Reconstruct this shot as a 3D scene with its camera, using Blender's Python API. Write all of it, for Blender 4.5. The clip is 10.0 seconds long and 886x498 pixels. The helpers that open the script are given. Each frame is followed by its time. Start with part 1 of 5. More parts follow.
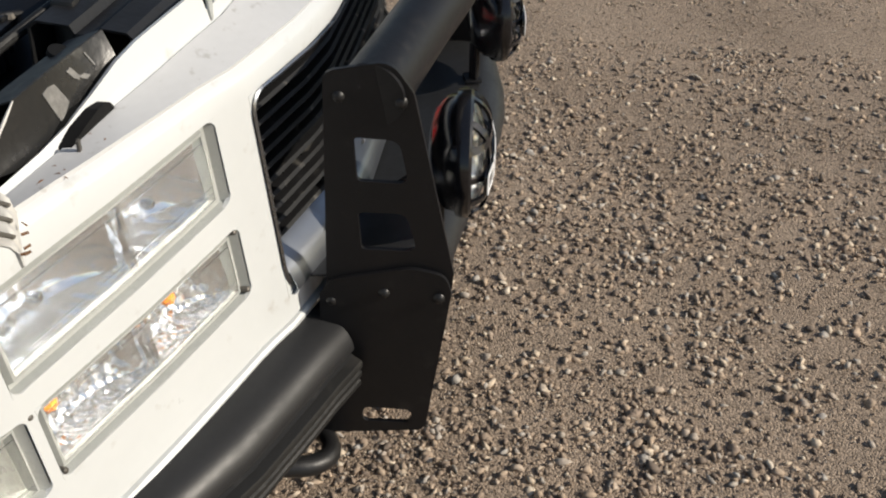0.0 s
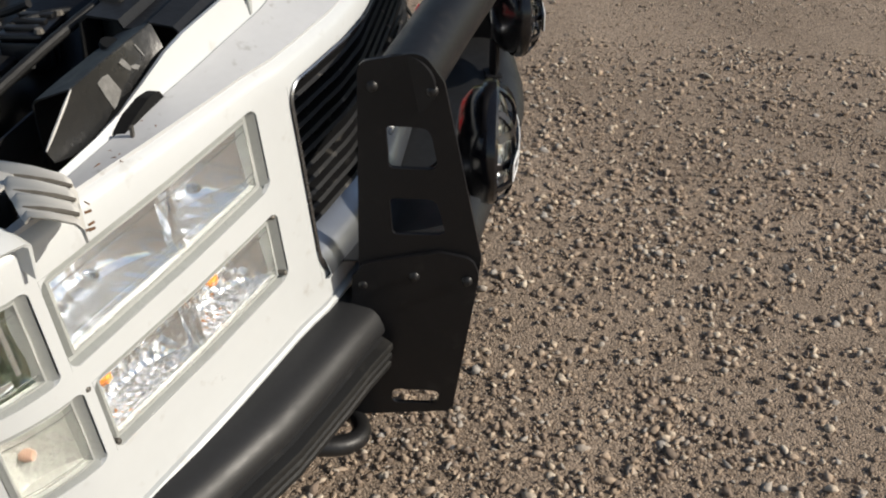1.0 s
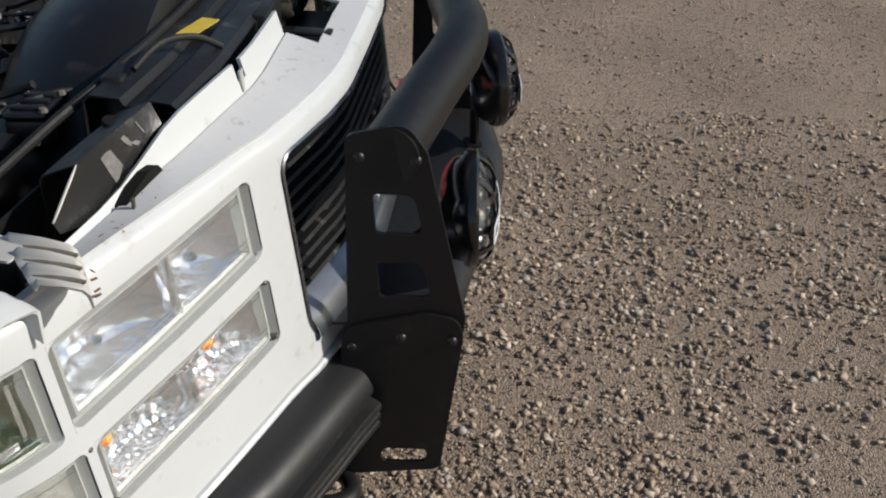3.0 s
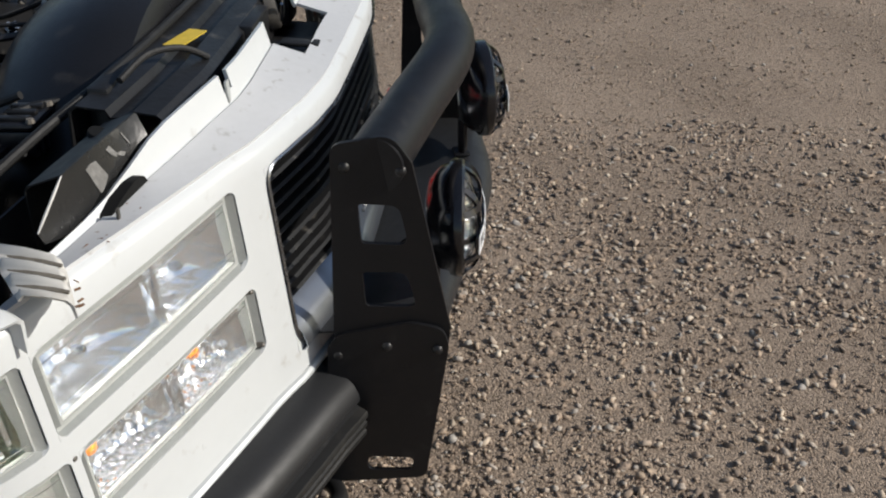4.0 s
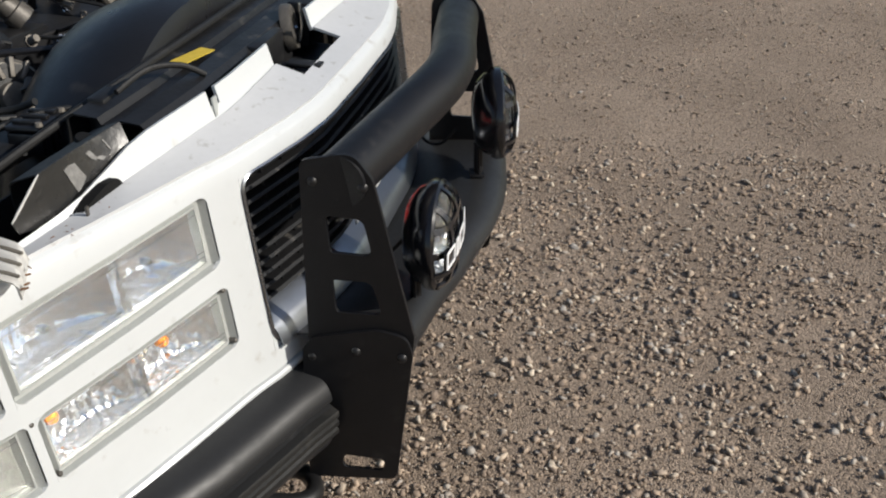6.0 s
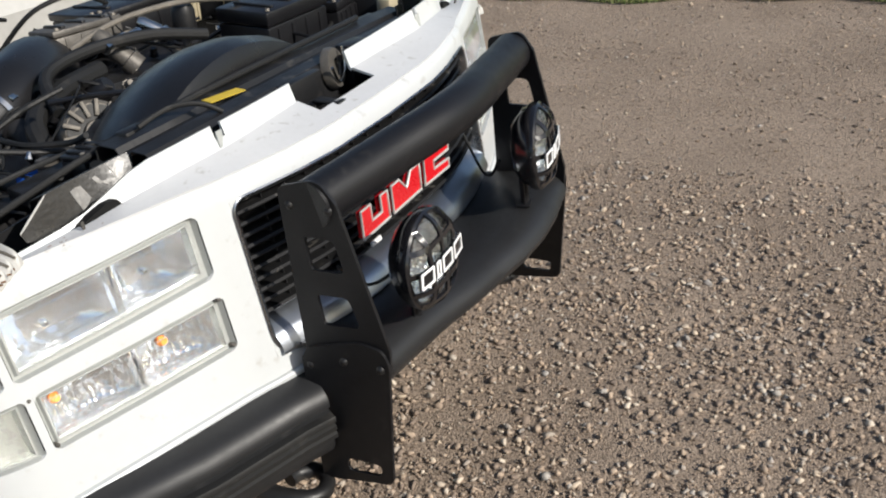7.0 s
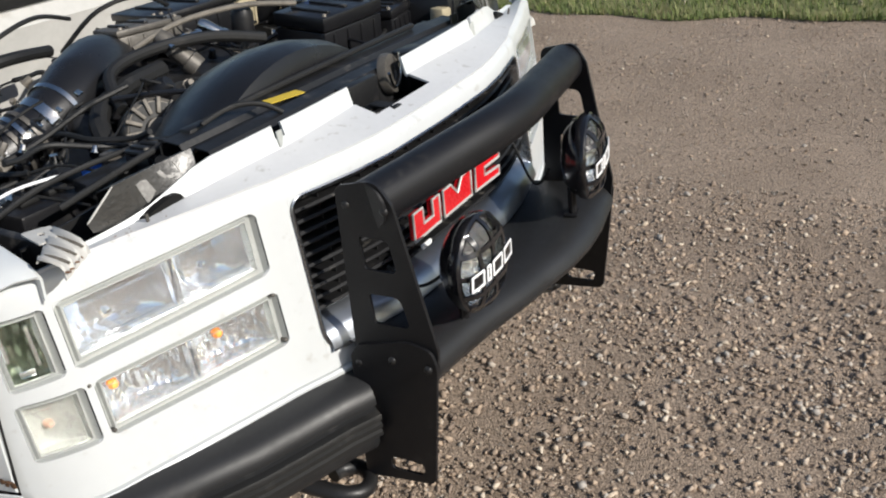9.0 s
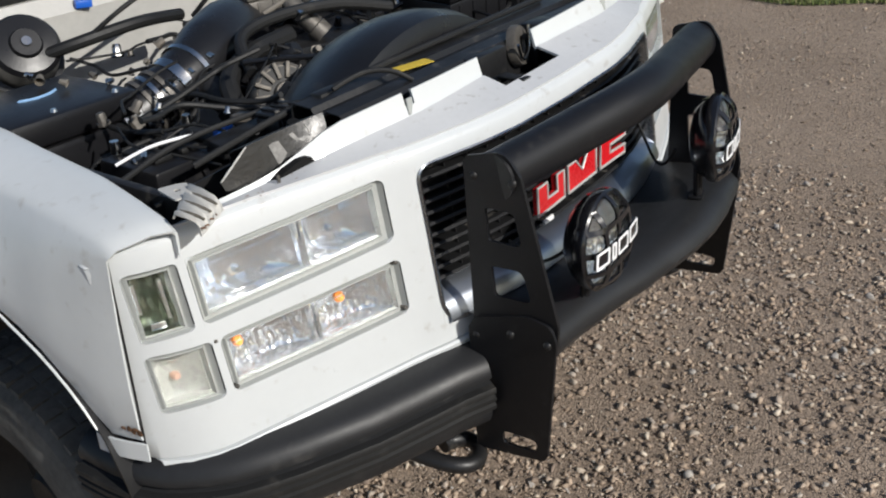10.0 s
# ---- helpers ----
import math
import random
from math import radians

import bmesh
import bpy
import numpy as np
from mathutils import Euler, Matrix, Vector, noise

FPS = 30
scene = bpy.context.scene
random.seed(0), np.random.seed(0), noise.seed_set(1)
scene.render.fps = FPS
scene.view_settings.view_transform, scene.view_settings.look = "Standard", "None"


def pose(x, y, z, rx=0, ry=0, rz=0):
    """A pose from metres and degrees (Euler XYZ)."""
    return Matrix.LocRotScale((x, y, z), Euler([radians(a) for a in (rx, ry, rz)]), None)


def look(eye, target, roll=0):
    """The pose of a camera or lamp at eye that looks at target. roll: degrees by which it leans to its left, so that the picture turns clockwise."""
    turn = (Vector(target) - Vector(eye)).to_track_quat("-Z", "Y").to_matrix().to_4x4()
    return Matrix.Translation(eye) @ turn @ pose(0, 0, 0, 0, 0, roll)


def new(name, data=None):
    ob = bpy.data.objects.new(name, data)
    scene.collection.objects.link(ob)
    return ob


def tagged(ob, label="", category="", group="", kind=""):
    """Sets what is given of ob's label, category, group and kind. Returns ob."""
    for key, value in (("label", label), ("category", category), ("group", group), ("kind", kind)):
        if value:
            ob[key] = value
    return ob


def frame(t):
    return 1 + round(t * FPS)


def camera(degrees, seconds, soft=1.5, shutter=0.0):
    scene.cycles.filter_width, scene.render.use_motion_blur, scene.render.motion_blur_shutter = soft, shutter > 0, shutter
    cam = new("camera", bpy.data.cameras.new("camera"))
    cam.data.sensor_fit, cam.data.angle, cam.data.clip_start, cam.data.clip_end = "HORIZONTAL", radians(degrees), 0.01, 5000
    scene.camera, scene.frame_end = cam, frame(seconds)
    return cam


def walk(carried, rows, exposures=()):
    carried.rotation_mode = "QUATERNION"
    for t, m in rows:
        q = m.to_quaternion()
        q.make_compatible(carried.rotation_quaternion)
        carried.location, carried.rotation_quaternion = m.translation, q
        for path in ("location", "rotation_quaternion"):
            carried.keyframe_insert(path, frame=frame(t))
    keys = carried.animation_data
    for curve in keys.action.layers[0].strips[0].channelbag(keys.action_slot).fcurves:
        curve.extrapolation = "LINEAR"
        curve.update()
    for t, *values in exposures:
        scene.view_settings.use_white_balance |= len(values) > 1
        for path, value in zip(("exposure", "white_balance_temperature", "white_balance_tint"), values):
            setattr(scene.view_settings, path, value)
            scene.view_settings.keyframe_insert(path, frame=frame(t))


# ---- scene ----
cam = camera(47.64, 10.0, soft=2.05)
PATH = [
    (0, (-1.5088, -0.1049, 1.7072), (0.0833, 0.0759, 0.5102), 0.36),
    (0.5, (-1.5741, -0.0876, 1.7130), (0.0304, 0.0918, 0.5325), 0.41),
    (1, (-1.5771, -0.0819, 1.7166), (0.0205, 0.1133, 0.5294), -0.36),
    (1.5, (-1.5955, -0.0746, 1.7202), (0.0027, 0.1354, 0.5362), -1.24),
    (2, (-1.6062, -0.0753, 1.7297), (-0.0067, 0.1498, 0.5505), -1.78),
    (2.5, (-1.6279, -0.0872, 1.7452), (0.0369, 0.0962, 0.6521), -0.88),
    (3, (-1.6344, -0.0877, 1.7504), (0.0408, 0.0834, 0.6713), -0.69),
    (4.5, (-1.6420, -0.1186, 1.7609), (0.0481, 0.0535, 0.7056), -0.76),
    (5, (-1.6473, -0.1344, 1.7648), (0.0385, 0.0754, 0.7094), -1.00),
    (5.5, (-1.6884, -0.1772, 1.7901), (-0.0146, -0.0063, 0.7087), 1.18),
    (5.7, (-1.6912, -0.2167, 1.8008), (-0.0150, 0.0255, 0.7371), 0.49),
    (6.8, (-1.5861, -0.8814, 1.7857), (-0.0804, 0.0244, 0.8306), -7.64),
    (7, (-1.5907, -0.8959, 1.7958), (-0.0973, 0.0583, 0.8687), -8.60),
    (7.5, (-1.6159, -0.9145, 1.8130), (-0.1041, 0.0591, 0.9375), -8.83),
    (8, (-1.6223, -0.9259, 1.8090), (-0.1011, 0.0179, 0.9173), -8.44),
    (8.5, (-1.6246, -0.9145, 1.8052), (-0.1101, 0.0345, 0.9075), -7.93),
    (9, (-1.6392, -0.8854, 1.8023), (-0.1671, 0.1275, 0.9038), -7.51),
    (9.5, (-1.6489, -0.8554, 1.7911), (-0.2376, 0.2242, 0.8731), -6.84),
    (10, (-1.6646, -0.8333, 1.7901), (-0.3132, 0.3248, 0.8776), -7.39),
]
walk(cam, [(t, look(e, g, r)) for t, e, g, r in PATH], [(0.0, 0.05, 6950, 10), (1.5, -0.08, 6750, 10), (2.5, -0.16, 6550, 10), (4.5, -0.05, 6500, 10), (5.7, -0.04, 6550, 10), (7.0, 0.18, 6500, 10), (9.0, 0.18, 6450, 10), (9.5, 0.10, 6380, 10), (10.0, -0.10, 6330, 10)])

# ---- light ----
SUN_TO = Vector((-0.034, -0.860, 0.510)).normalized()
world = bpy.data.worlds.new("sky")
scene.world = world
world.use_nodes = True
wn = world.node_tree
wn.nodes.clear()
w_out = wn.nodes.new("ShaderNodeOutputWorld")
w_bg = wn.nodes.new("ShaderNodeBackground")
w_sky = wn.nodes.new("ShaderNodeTexSky")
w_sky.sky_type = "NISHITA"
w_sky.sun_disc = False
w_sky.sun_elevation = math.asin(SUN_TO.z)
w_sky.sun_rotation = math.atan2(SUN_TO.x, SUN_TO.y)
w_bg.inputs[1].default_value = 0.10
wn.links.new(w_sky.outputs[0], w_bg.inputs[0])
wn.links.new(w_bg.outputs[0], w_out.inputs[0])
sun_data = bpy.data.lights.new("sun", "SUN")
sun_data.energy, sun_data.angle, sun_data.color = 4.8, radians(0.55), (1.0, 0.95, 0.87)
sun = new("sun", sun_data)
sun.matrix_world = look(SUN_TO * 20, (0, 0, 0))


# ---- materials ----
def material(name, base, rough=0.5, metal=0.0, vary=0.0, scale=20.0, bump=0.0, bump_scale=200.0, coat=0.0, second=None, spots=0.0, spot_col=(0.2, 0.17, 0.13), spot_scale=60.0, rough_vary=0.1, spec=0.5):
    """A principled surface with colour variation at a broad and a fine scale, optional dirt specks and fine relief."""
    m = bpy.data.materials.new(name)
    m.use_nodes = True
    n, l = m.node_tree.nodes, m.node_tree.links
    b = n["Principled BSDF"]
    b.inputs["Roughness"].default_value = rough
    b.inputs["Metallic"].default_value = metal
    b.inputs["Specular IOR Level"].default_value = spec
    b.inputs["Coat Weight"].default_value = coat
    b.inputs["Coat Roughness"].default_value = 0.08
    tc = n.new("ShaderNodeTexCoord")
    big = n.new("ShaderNodeTexNoise")
    big.inputs["Scale"].default_value, big.inputs["Detail"].default_value = scale, 6
    l.new(tc.outputs["Object"], big.inputs["Vector"])
    fine = n.new("ShaderNodeTexNoise")
    fine.inputs["Scale"].default_value, fine.inputs["Detail"].default_value = scale * 9, 4
    l.new(tc.outputs["Object"], fine.inputs["Vector"])
    mixv = n.new("ShaderNodeMath")
    mixv.operation = "MULTIPLY_ADD"
    mixv.inputs[1].default_value = 0.5
    l.new(fine.outputs["Fac"], mixv.inputs[0])
    l.new(big.outputs["Fac"], mixv.inputs[2])
    ramp = n.new("ShaderNodeMapRange")
    ramp.inputs["From Min"].default_value, ramp.inputs["From Max"].default_value = 0.5, 1.0
    l.new(mixv.outputs[0], ramp.inputs["Value"])
    mix = n.new("ShaderNodeMix")
    mix.data_type = "RGBA"
    other = second or tuple(max(0.0, c * (1 - vary)) for c in base)
    mix.inputs["A"].default_value = (*base, 1)
    mix.inputs["B"].default_value = (*other, 1)
    l.new(ramp.outputs[0], mix.inputs["Factor"])
    col = mix.outputs["Result"]
    if spots:
        sp = n.new("ShaderNodeTexNoise")
        sp.inputs["Scale"].default_value, sp.inputs["Detail"].default_value = spot_scale, 8
        l.new(tc.outputs["Object"], sp.inputs["Vector"])
        sr = n.new("ShaderNodeMapRange")
        sr.inputs["From Min"].default_value, sr.inputs["From Max"].default_value = 0.62, 0.75
        sr.inputs["To Max"].default_value = spots
        l.new(sp.outputs["Fac"], sr.inputs["Value"])
        m2 = n.new("ShaderNodeMix")
        m2.data_type = "RGBA"
        m2.inputs["B"].default_value = (*spot_col, 1)
        l.new(sr.outputs[0], m2.inputs["Factor"])
        l.new(col, m2.inputs["A"])
        col = m2.outputs["Result"]
    l.new(col, b.inputs["Base Color"])
    rr = n.new("ShaderNodeMapRange")
    rr.inputs["From Min"].default_value, rr.inputs["From Max"].default_value = 0.4, 1.1
    rr.inputs["To Min"].default_value, rr.inputs["To Max"].default_value = max(0.02, rough - rough_vary), min(1, rough + rough_vary)
    l.new(mixv.outputs[0], rr.inputs["Value"])
    l.new(rr.outputs[0], b.inputs["Roughness"])
    if bump:
        bt = n.new("ShaderNodeTexNoise")
        bt.inputs["Scale"].default_value, bt.inputs["Detail"].default_value = bump_scale, 5
        l.new(tc.outputs["Object"], bt.inputs["Vector"])
        bp = n.new("ShaderNodeBump")
        bp.inputs["Strength"].default_value, bp.inputs["Distance"].default_value = bump, 0.002
        l.new(bt.outputs["Fac"], bp.inputs["Height"])
        l.new(bp.outputs[0], b.inputs["Normal"])
    return m


def glass(name, tint=(0.97, 0.98, 0.97), rough=0.02, ripple=0.0):
    m = bpy.data.materials.new(name)
    m.use_nodes = True
    n, l = m.node_tree.nodes, m.node_tree.links
    b = n["Principled BSDF"]
    b.inputs["Base Color"].default_value = (*tint, 1)
    b.inputs["Roughness"].default_value = rough
    b.inputs["Transmission Weight"].default_value = 1.0
    b.inputs["IOR"].default_value = 1.35
    tc = n.new("ShaderNodeTexCoord")
    nt = n.new("ShaderNodeTexNoise")
    nt.inputs["Scale"].default_value, nt.inputs["Detail"].default_value = 35, 6
    l.new(tc.outputs["Object"], nt.inputs["Vector"])
    mr = n.new("ShaderNodeMapRange")
    mr.inputs["From Min"].default_value, mr.inputs["From Max"].default_value = 0.4, 0.75
    mr.inputs["To Min"].default_value, mr.inputs["To Max"].default_value = rough, rough + 0.12
    l.new(nt.outputs["Fac"], mr.inputs["Value"])
    l.new(mr.outputs[0], b.inputs["Roughness"])
    return m


def mirror_facets(name, base=(0.86, 0.87, 0.88), scale=40.0, strength=0.6, stretch=(1, 1, 1), rough=0.06):
    """Bright reflector with pressed facets."""
    m = bpy.data.materials.new(name)
    m.use_nodes = True
    n, l = m.node_tree.nodes, m.node_tree.links
    b = n["Principled BSDF"]
    b.inputs["Base Color"].default_value = (*base, 1)
    b.inputs["Metallic"].default_value = 0.94
    b.inputs["Roughness"].default_value = rough
    tc = n.new("ShaderNodeTexCoord")
    mp = n.new("ShaderNodeMapping")
    mp.inputs["Scale"].default_value = stretch
    l.new(tc.outputs["Object"], mp.inputs["Vector"])
    v = n.new("ShaderNodeTexVoronoi")
    v.inputs["Scale"].default_value = scale
    l.new(mp.outputs[0], v.inputs["Vector"])
    bp = n.new("ShaderNodeBump")
    bp.inputs["Strength"].default_value, bp.inputs["Distance"].default_value = strength, 0.01
    l.new(v.outputs["Distance"], bp.inputs["Height"])
    l.new(bp.outputs[0], b.inputs["Normal"])
    return m


def gravel_ground():
    m = bpy.data.materials.new("gravel_soil")
    m.use_nodes = True
    n, l = m.node_tree.nodes, m.node_tree.links
    b = n["Principled BSDF"]
    b.inputs["Roughness"].default_value = 0.95
    b.inputs["Specular IOR Level"].default_value = 0.2
    tc = n.new("ShaderNodeTexCoord")
    a = n.new("ShaderNodeTexNoise")
    a.inputs["Scale"].default_value, a.inputs["Detail"].default_value = 1.3, 6
    c = n.new("ShaderNodeTexVoronoi")
    c.inputs["Scale"].default_value = 190
    d = n.new("ShaderNodeTexNoise")
    d.inputs["Scale"].default_value, d.inputs["Detail"].default_value = 260, 6
    for q in (a, c, d):
        l.new(tc.outputs["Object"], q.inputs["Vector"])
    r1 = n.new("ShaderNodeValToRGB")
    r1.color_ramp.elements[0].position, r1.color_ramp.elements[0].color = 0.3, (0.276, 0.214, 0.161, 1)
    r1.color_ramp.elements[1].position, r1.color_ramp.elements[1].color = 0.7, (0.368, 0.289, 0.221, 1)
    l.new(a.outputs["Fac"], r1.inputs["Fac"])
    r2 = n.new("ShaderNodeValToRGB")
    r2.color_ramp.elements[0].position, r2.color_ramp.elements[0].color = 0.3, (0.55, 0.52, 0.49, 1)
    r2.color_ramp.elements[1].position, r2.color_ramp.elements[1].color = 0.75, (1.36, 1.34, 1.30, 1)
    l.new(d.outputs["Fac"], r2.inputs["Fac"])
    mu = n.new("ShaderNodeMix")
    mu.data_type, mu.blend_type = "RGBA", "MULTIPLY"
    mu.inputs["Factor"].default_value = 0.8
    l.new(r1.outputs[0], mu.inputs["A"])
    l.new(r2.outputs[0], mu.inputs["B"])
    cs = n.new("ShaderNodeMix")
    cs.data_type, cs.blend_type = "RGBA", "OVERLAY"
    cs.inputs["Factor"].default_value = 0.42
    l.new(mu.outputs["Result"], cs.inputs["A"])
    bw = n.new("ShaderNodeRGBToBW")
    l.new(c.outputs["Color"], bw.inputs[0])
    l.new(bw.outputs[0], cs.inputs["B"])
    hs = n.new("ShaderNodeHueSaturation")
    hs.inputs["Saturation"].default_value = 0.93
    l.new(cs.outputs["Result"], hs.inputs["Color"])
    l.new(hs.outputs[0], b.inputs["Base Color"])
    add = n.new("ShaderNodeMath")
    add.operation = "SUBTRACT"
    l.new(d.outputs["Fac"], add.inputs[0])
    l.new(c.outputs["Distance"], add.inputs[1])
    bp = n.new("ShaderNodeBump")
    bp.inputs["Strength"].default_value, bp.inputs["Distance"].default_value = 1.0, 0.0045
    l.new(add.outputs[0], bp.inputs["Height"])
    l.new(bp.outputs[0], b.inputs["Normal"])
    return m


def island_material(name, stops, rough=0.9, bump_scale=150):
    """Colour picked per loose piece, from a ramp."""
    m = bpy.data.materials.new(name)
    m.use_nodes = True
    n, l = m.node_tree.nodes, m.node_tree.links
    b = n["Principled BSDF"]
    b.inputs["Roughness"].default_value = rough
    b.inputs["Specular IOR Level"].default_value = 0.25
    g = n.new("ShaderNodeNewGeometry")
    r = n.new("ShaderNodeValToRGB")
    while len(r.color_ramp.elements) < len(stops):
        r.color_ramp.elements.new(0.5)
    for e, (p, c) in zip(r.color_ramp.elements, stops):
        e.position, e.color = p, (*c, 1)
    l.new(g.outputs["Random Per Island"], r.inputs["Fac"])
    tc = n.new("ShaderNodeTexCoord")
    t = n.new("ShaderNodeTexNoise")
    t.inputs["Scale"].default_value, t.inputs["Detail"].default_value = bump_scale, 5
    l.new(tc.outputs["Object"], t.inputs["Vector"])
    rr = n.new("ShaderNodeMapRange")
    rr.inputs["To Min"].default_value, rr.inputs["To Max"].default_value = 0.65, 1.3
    l.new(t.outputs["Fac"], rr.inputs["Value"])
    mu = n.new("ShaderNodeMix")
    mu.data_type, mu.blend_type = "RGBA", "MULTIPLY"
    mu.inputs["Factor"].default_value = 1
    l.new(r.outputs[0], mu.inputs["A"])
    l.new(rr.outputs[0], mu.inputs["B"])
    l.new(mu.outputs["Result"], b.inputs["Base Color"])
    bp = n.new("ShaderNodeBump")
    bp.inputs["Strength"].default_value, bp.inputs["Distance"].default_value = 0.5, 0.003
    l.new(t.outputs["Fac"], bp.inputs["Height"])
    l.new(bp.outputs[0], b.inputs["Normal"])
    return m


M_WHITE = material("white_body_paint", (0.565, 0.585, 0.59), 0.36, vary=0.05, scale=5, coat=0.3, spots=0.55, spot_col=(0.36, 0.34, 0.31), spot_scale=26)
# greyer base paints in the shelf's weaker sunlight; the specks are dust
M_SHELF = material("shaded_dusty_white_paint", (0.52, 0.527, 0.535), 0.42, vary=0.08, scale=9, coat=0.15, spots=0.6, spot_col=(0.20, 0.18, 0.15), spot_scale=45)
M_WING = material("scuffed_dark_steel", (0.018, 0.018, 0.018), 0.30, vary=0.5, scale=12, bump=0.3, bump_scale=110, spots=0.7, spot_col=(0.12, 0.115, 0.105), spot_scale=30)
M_SILVER = material("silver_edge", (0.62, 0.62, 0.60), 0.35, metal=0.3, vary=0.15, scale=40)
M_GROOVE = material("groove_shade", (0.16, 0.145, 0.12), 0.8, vary=0.4, scale=60)
M_PALEBLUE = material("pale_blue_print", (0.25, 0.42, 0.66), 0.4, vary=0.2, scale=40)
M_CAST = material("dusty_cast_metal", (0.19, 0.17, 0.142), 0.55, metal=0.2, vary=0.5, scale=40, bump=0.3, bump_scale=260, spots=0.6, spot_col=(0.08, 0.065, 0.05))
M_POWDER = material("black_powder_coat", (0.009, 0.0092, 0.011), 0.44, spec=0.32, vary=0.3, scale=14, bump=0.15, bump_scale=900, spots=0.25, spot_col=(0.05, 0.048, 0.045), spot_scale=30)
M_BUMPER = material("black_bumper_paint", (0.020, 0.0205, 0.022), 0.44, spec=0.35, vary=0.35, scale=9, bump=0.12, bump_scale=700, spots=0.3, spot_col=(0.09, 0.085, 0.08), spot_scale=14)
M_RUBBER = material("black_rubber", (0.014, 0.014, 0.014), 0.55, vary=0.4, scale=12, bump=0.25, bump_scale=400, spots=0.3, spot_col=(0.07, 0.065, 0.058), spot_scale=20, spec=0.35)
M_TYRE = material("dusty_tyre", (0.14, 0.136, 0.126), 0.85, vary=0.5, scale=8, bump=0.4, bump_scale=200, spots=0.6, spot_col=(0.16, 0.148, 0.13), spot_scale=12, spec=0.2)
M_PLASTIC = material("black_plastic", (0.011, 0.011, 0.0125), 0.33, spec=0.45, vary=0.4, scale=10, bump=0.15, bump_scale=300, spots=0.35, spot_col=(0.06, 0.056, 0.05), spot_scale=16)
M_GLOSS = material("gloss_black_shell", (0.010, 0.010, 0.012), 0.2, vary=0.2, scale=8, coat=0.3)
M_DARKMETAL = material("black_painted_steel", (0.015, 0.015, 0.016), 0.42, spec=0.4, vary=0.5, scale=7, bump=0.3, bump_scale=90, spots=0.6, spot_col=(0.10, 0.093, 0.082), spot_scale=22)
M_CHROME = material("chrome_trim", (0.72, 0.74, 0.77), 0.12, metal=1.0, vary=0.15, scale=10)
M_SATIN = material("satin_grey_trim", (0.34, 0.36, 0.39), 0.28, metal=1.0, vary=0.3, scale=14)
M_ALU = material("cast_aluminium", (0.15, 0.138, 0.122), 0.5, metal=0.4, vary=0.5, scale=30, bump=0.3, bump_scale=260, spots=0.6, spot_col=(0.06, 0.05, 0.04))
M_STEEL = material("bright_steel", (0.66, 0.66, 0.65), 0.15, metal=1.0, vary=0.35, scale=30)
M_RED = material("red_enamel", (0.55, 0.012, 0.018), 0.25, vary=0.2, scale=15, coat=0.4)
M_YELLOW = material("yellow_sticker", (0.62, 0.45, 0.05), 0.55, vary=0.25, scale=25)
M_BLUE = material("blue_plastic", (0.02, 0.12, 0.55), 0.35, vary=0.2, scale=20)
M_TAN = material("tan_reservoir_plastic", (0.42, 0.36, 0.24), 0.5, vary=0.3, scale=20)
M_INNER = material("dusty_white_bay_paint", (0.50, 0.49, 0.46), 0.5, vary=0.2, scale=4, spots=0.6, spot_col=(0.32, 0.28, 0.23), spot_scale=9)
M_BEZEL = material("grey_lamp_bezel", (0.40, 0.415, 0.40), 0.3, vary=0.2, scale=14, coat=0.4)
M_FROST = material("frosted_lamp_back", (0.40, 0.41, 0.39), 0.3, metal=0.3, vary=0.3, scale=50, bump=0.6, bump_scale=160)
M_WHITEPAINT = material("white_print", (0.85, 0.85, 0.85), 0.4, vary=0.05)
M_AMBER = material("amber_bulb", (0.75, 0.24, 0.05), 0.2, vary=0.3, scale=60, coat=0.5)
M_DULLBULB = material("dull_pink_bulb", (0.42, 0.27, 0.21), 0.3, vary=0.3, scale=60)
M_SCRAPE = material("bare_scraped_metal", (0.24, 0.235, 0.225), 0.45, metal=0.2, vary=0.5, scale=120, spots=0.6, spot_col=(0.05, 0.05, 0.05), spot_scale=160)
# flat black put on solid pieces for the darkness inside holes
M_HOLE = material("hole_black", (0.006, 0.006, 0.006), 0.7, vary=0.2, scale=20, spec=0.2)
M_RUST = material("rust", (0.15, 0.075, 0.035), 0.85, vary=0.5, scale=60, bump=0.5)
M_LEAF = material("dry_brown_leaf", (0.22, 0.10, 0.04), 0.8, vary=0.4, scale=80)
M_GRILLE = material("matte_black_grille", (0.014, 0.014, 0.015), 0.5, spec=0.35, vary=0.5, scale=20, spots=0.8, spot_col=(0.16, 0.15, 0.135), spot_scale=35)
M_SILL = material("satin_silver_sill", (0.40, 0.43, 0.48), 0.34, metal=1.0, vary=0.12, scale=6, rough_vary=0.04)
M_REFL = mirror_facets("lamp_reflector", base=(0.84, 0.87, 0.92), scale=24, strength=0.3, stretch=(2.4, 1, 0.45), rough=0.12)
M_REFL_FINE = mirror_facets("lamp_reflector_fine", base=(0.80, 0.82, 0.85), scale=95, strength=0.4, stretch=(1.3, 1, 0.5), rough=0.14)
M_REFL_DARK = mirror_facets("corner_reflector", base=(0.36, 0.40, 0.33), scale=55, strength=0.4, stretch=(1, 1, 0.4), rough=0.1)
M_LENS = glass("clear_lens")
M_WOOD = material("weathered_wood", (0.45, 0.40, 0.30), 0.8, vary=0.4, scale=30)
M_SOIL = gravel_ground()
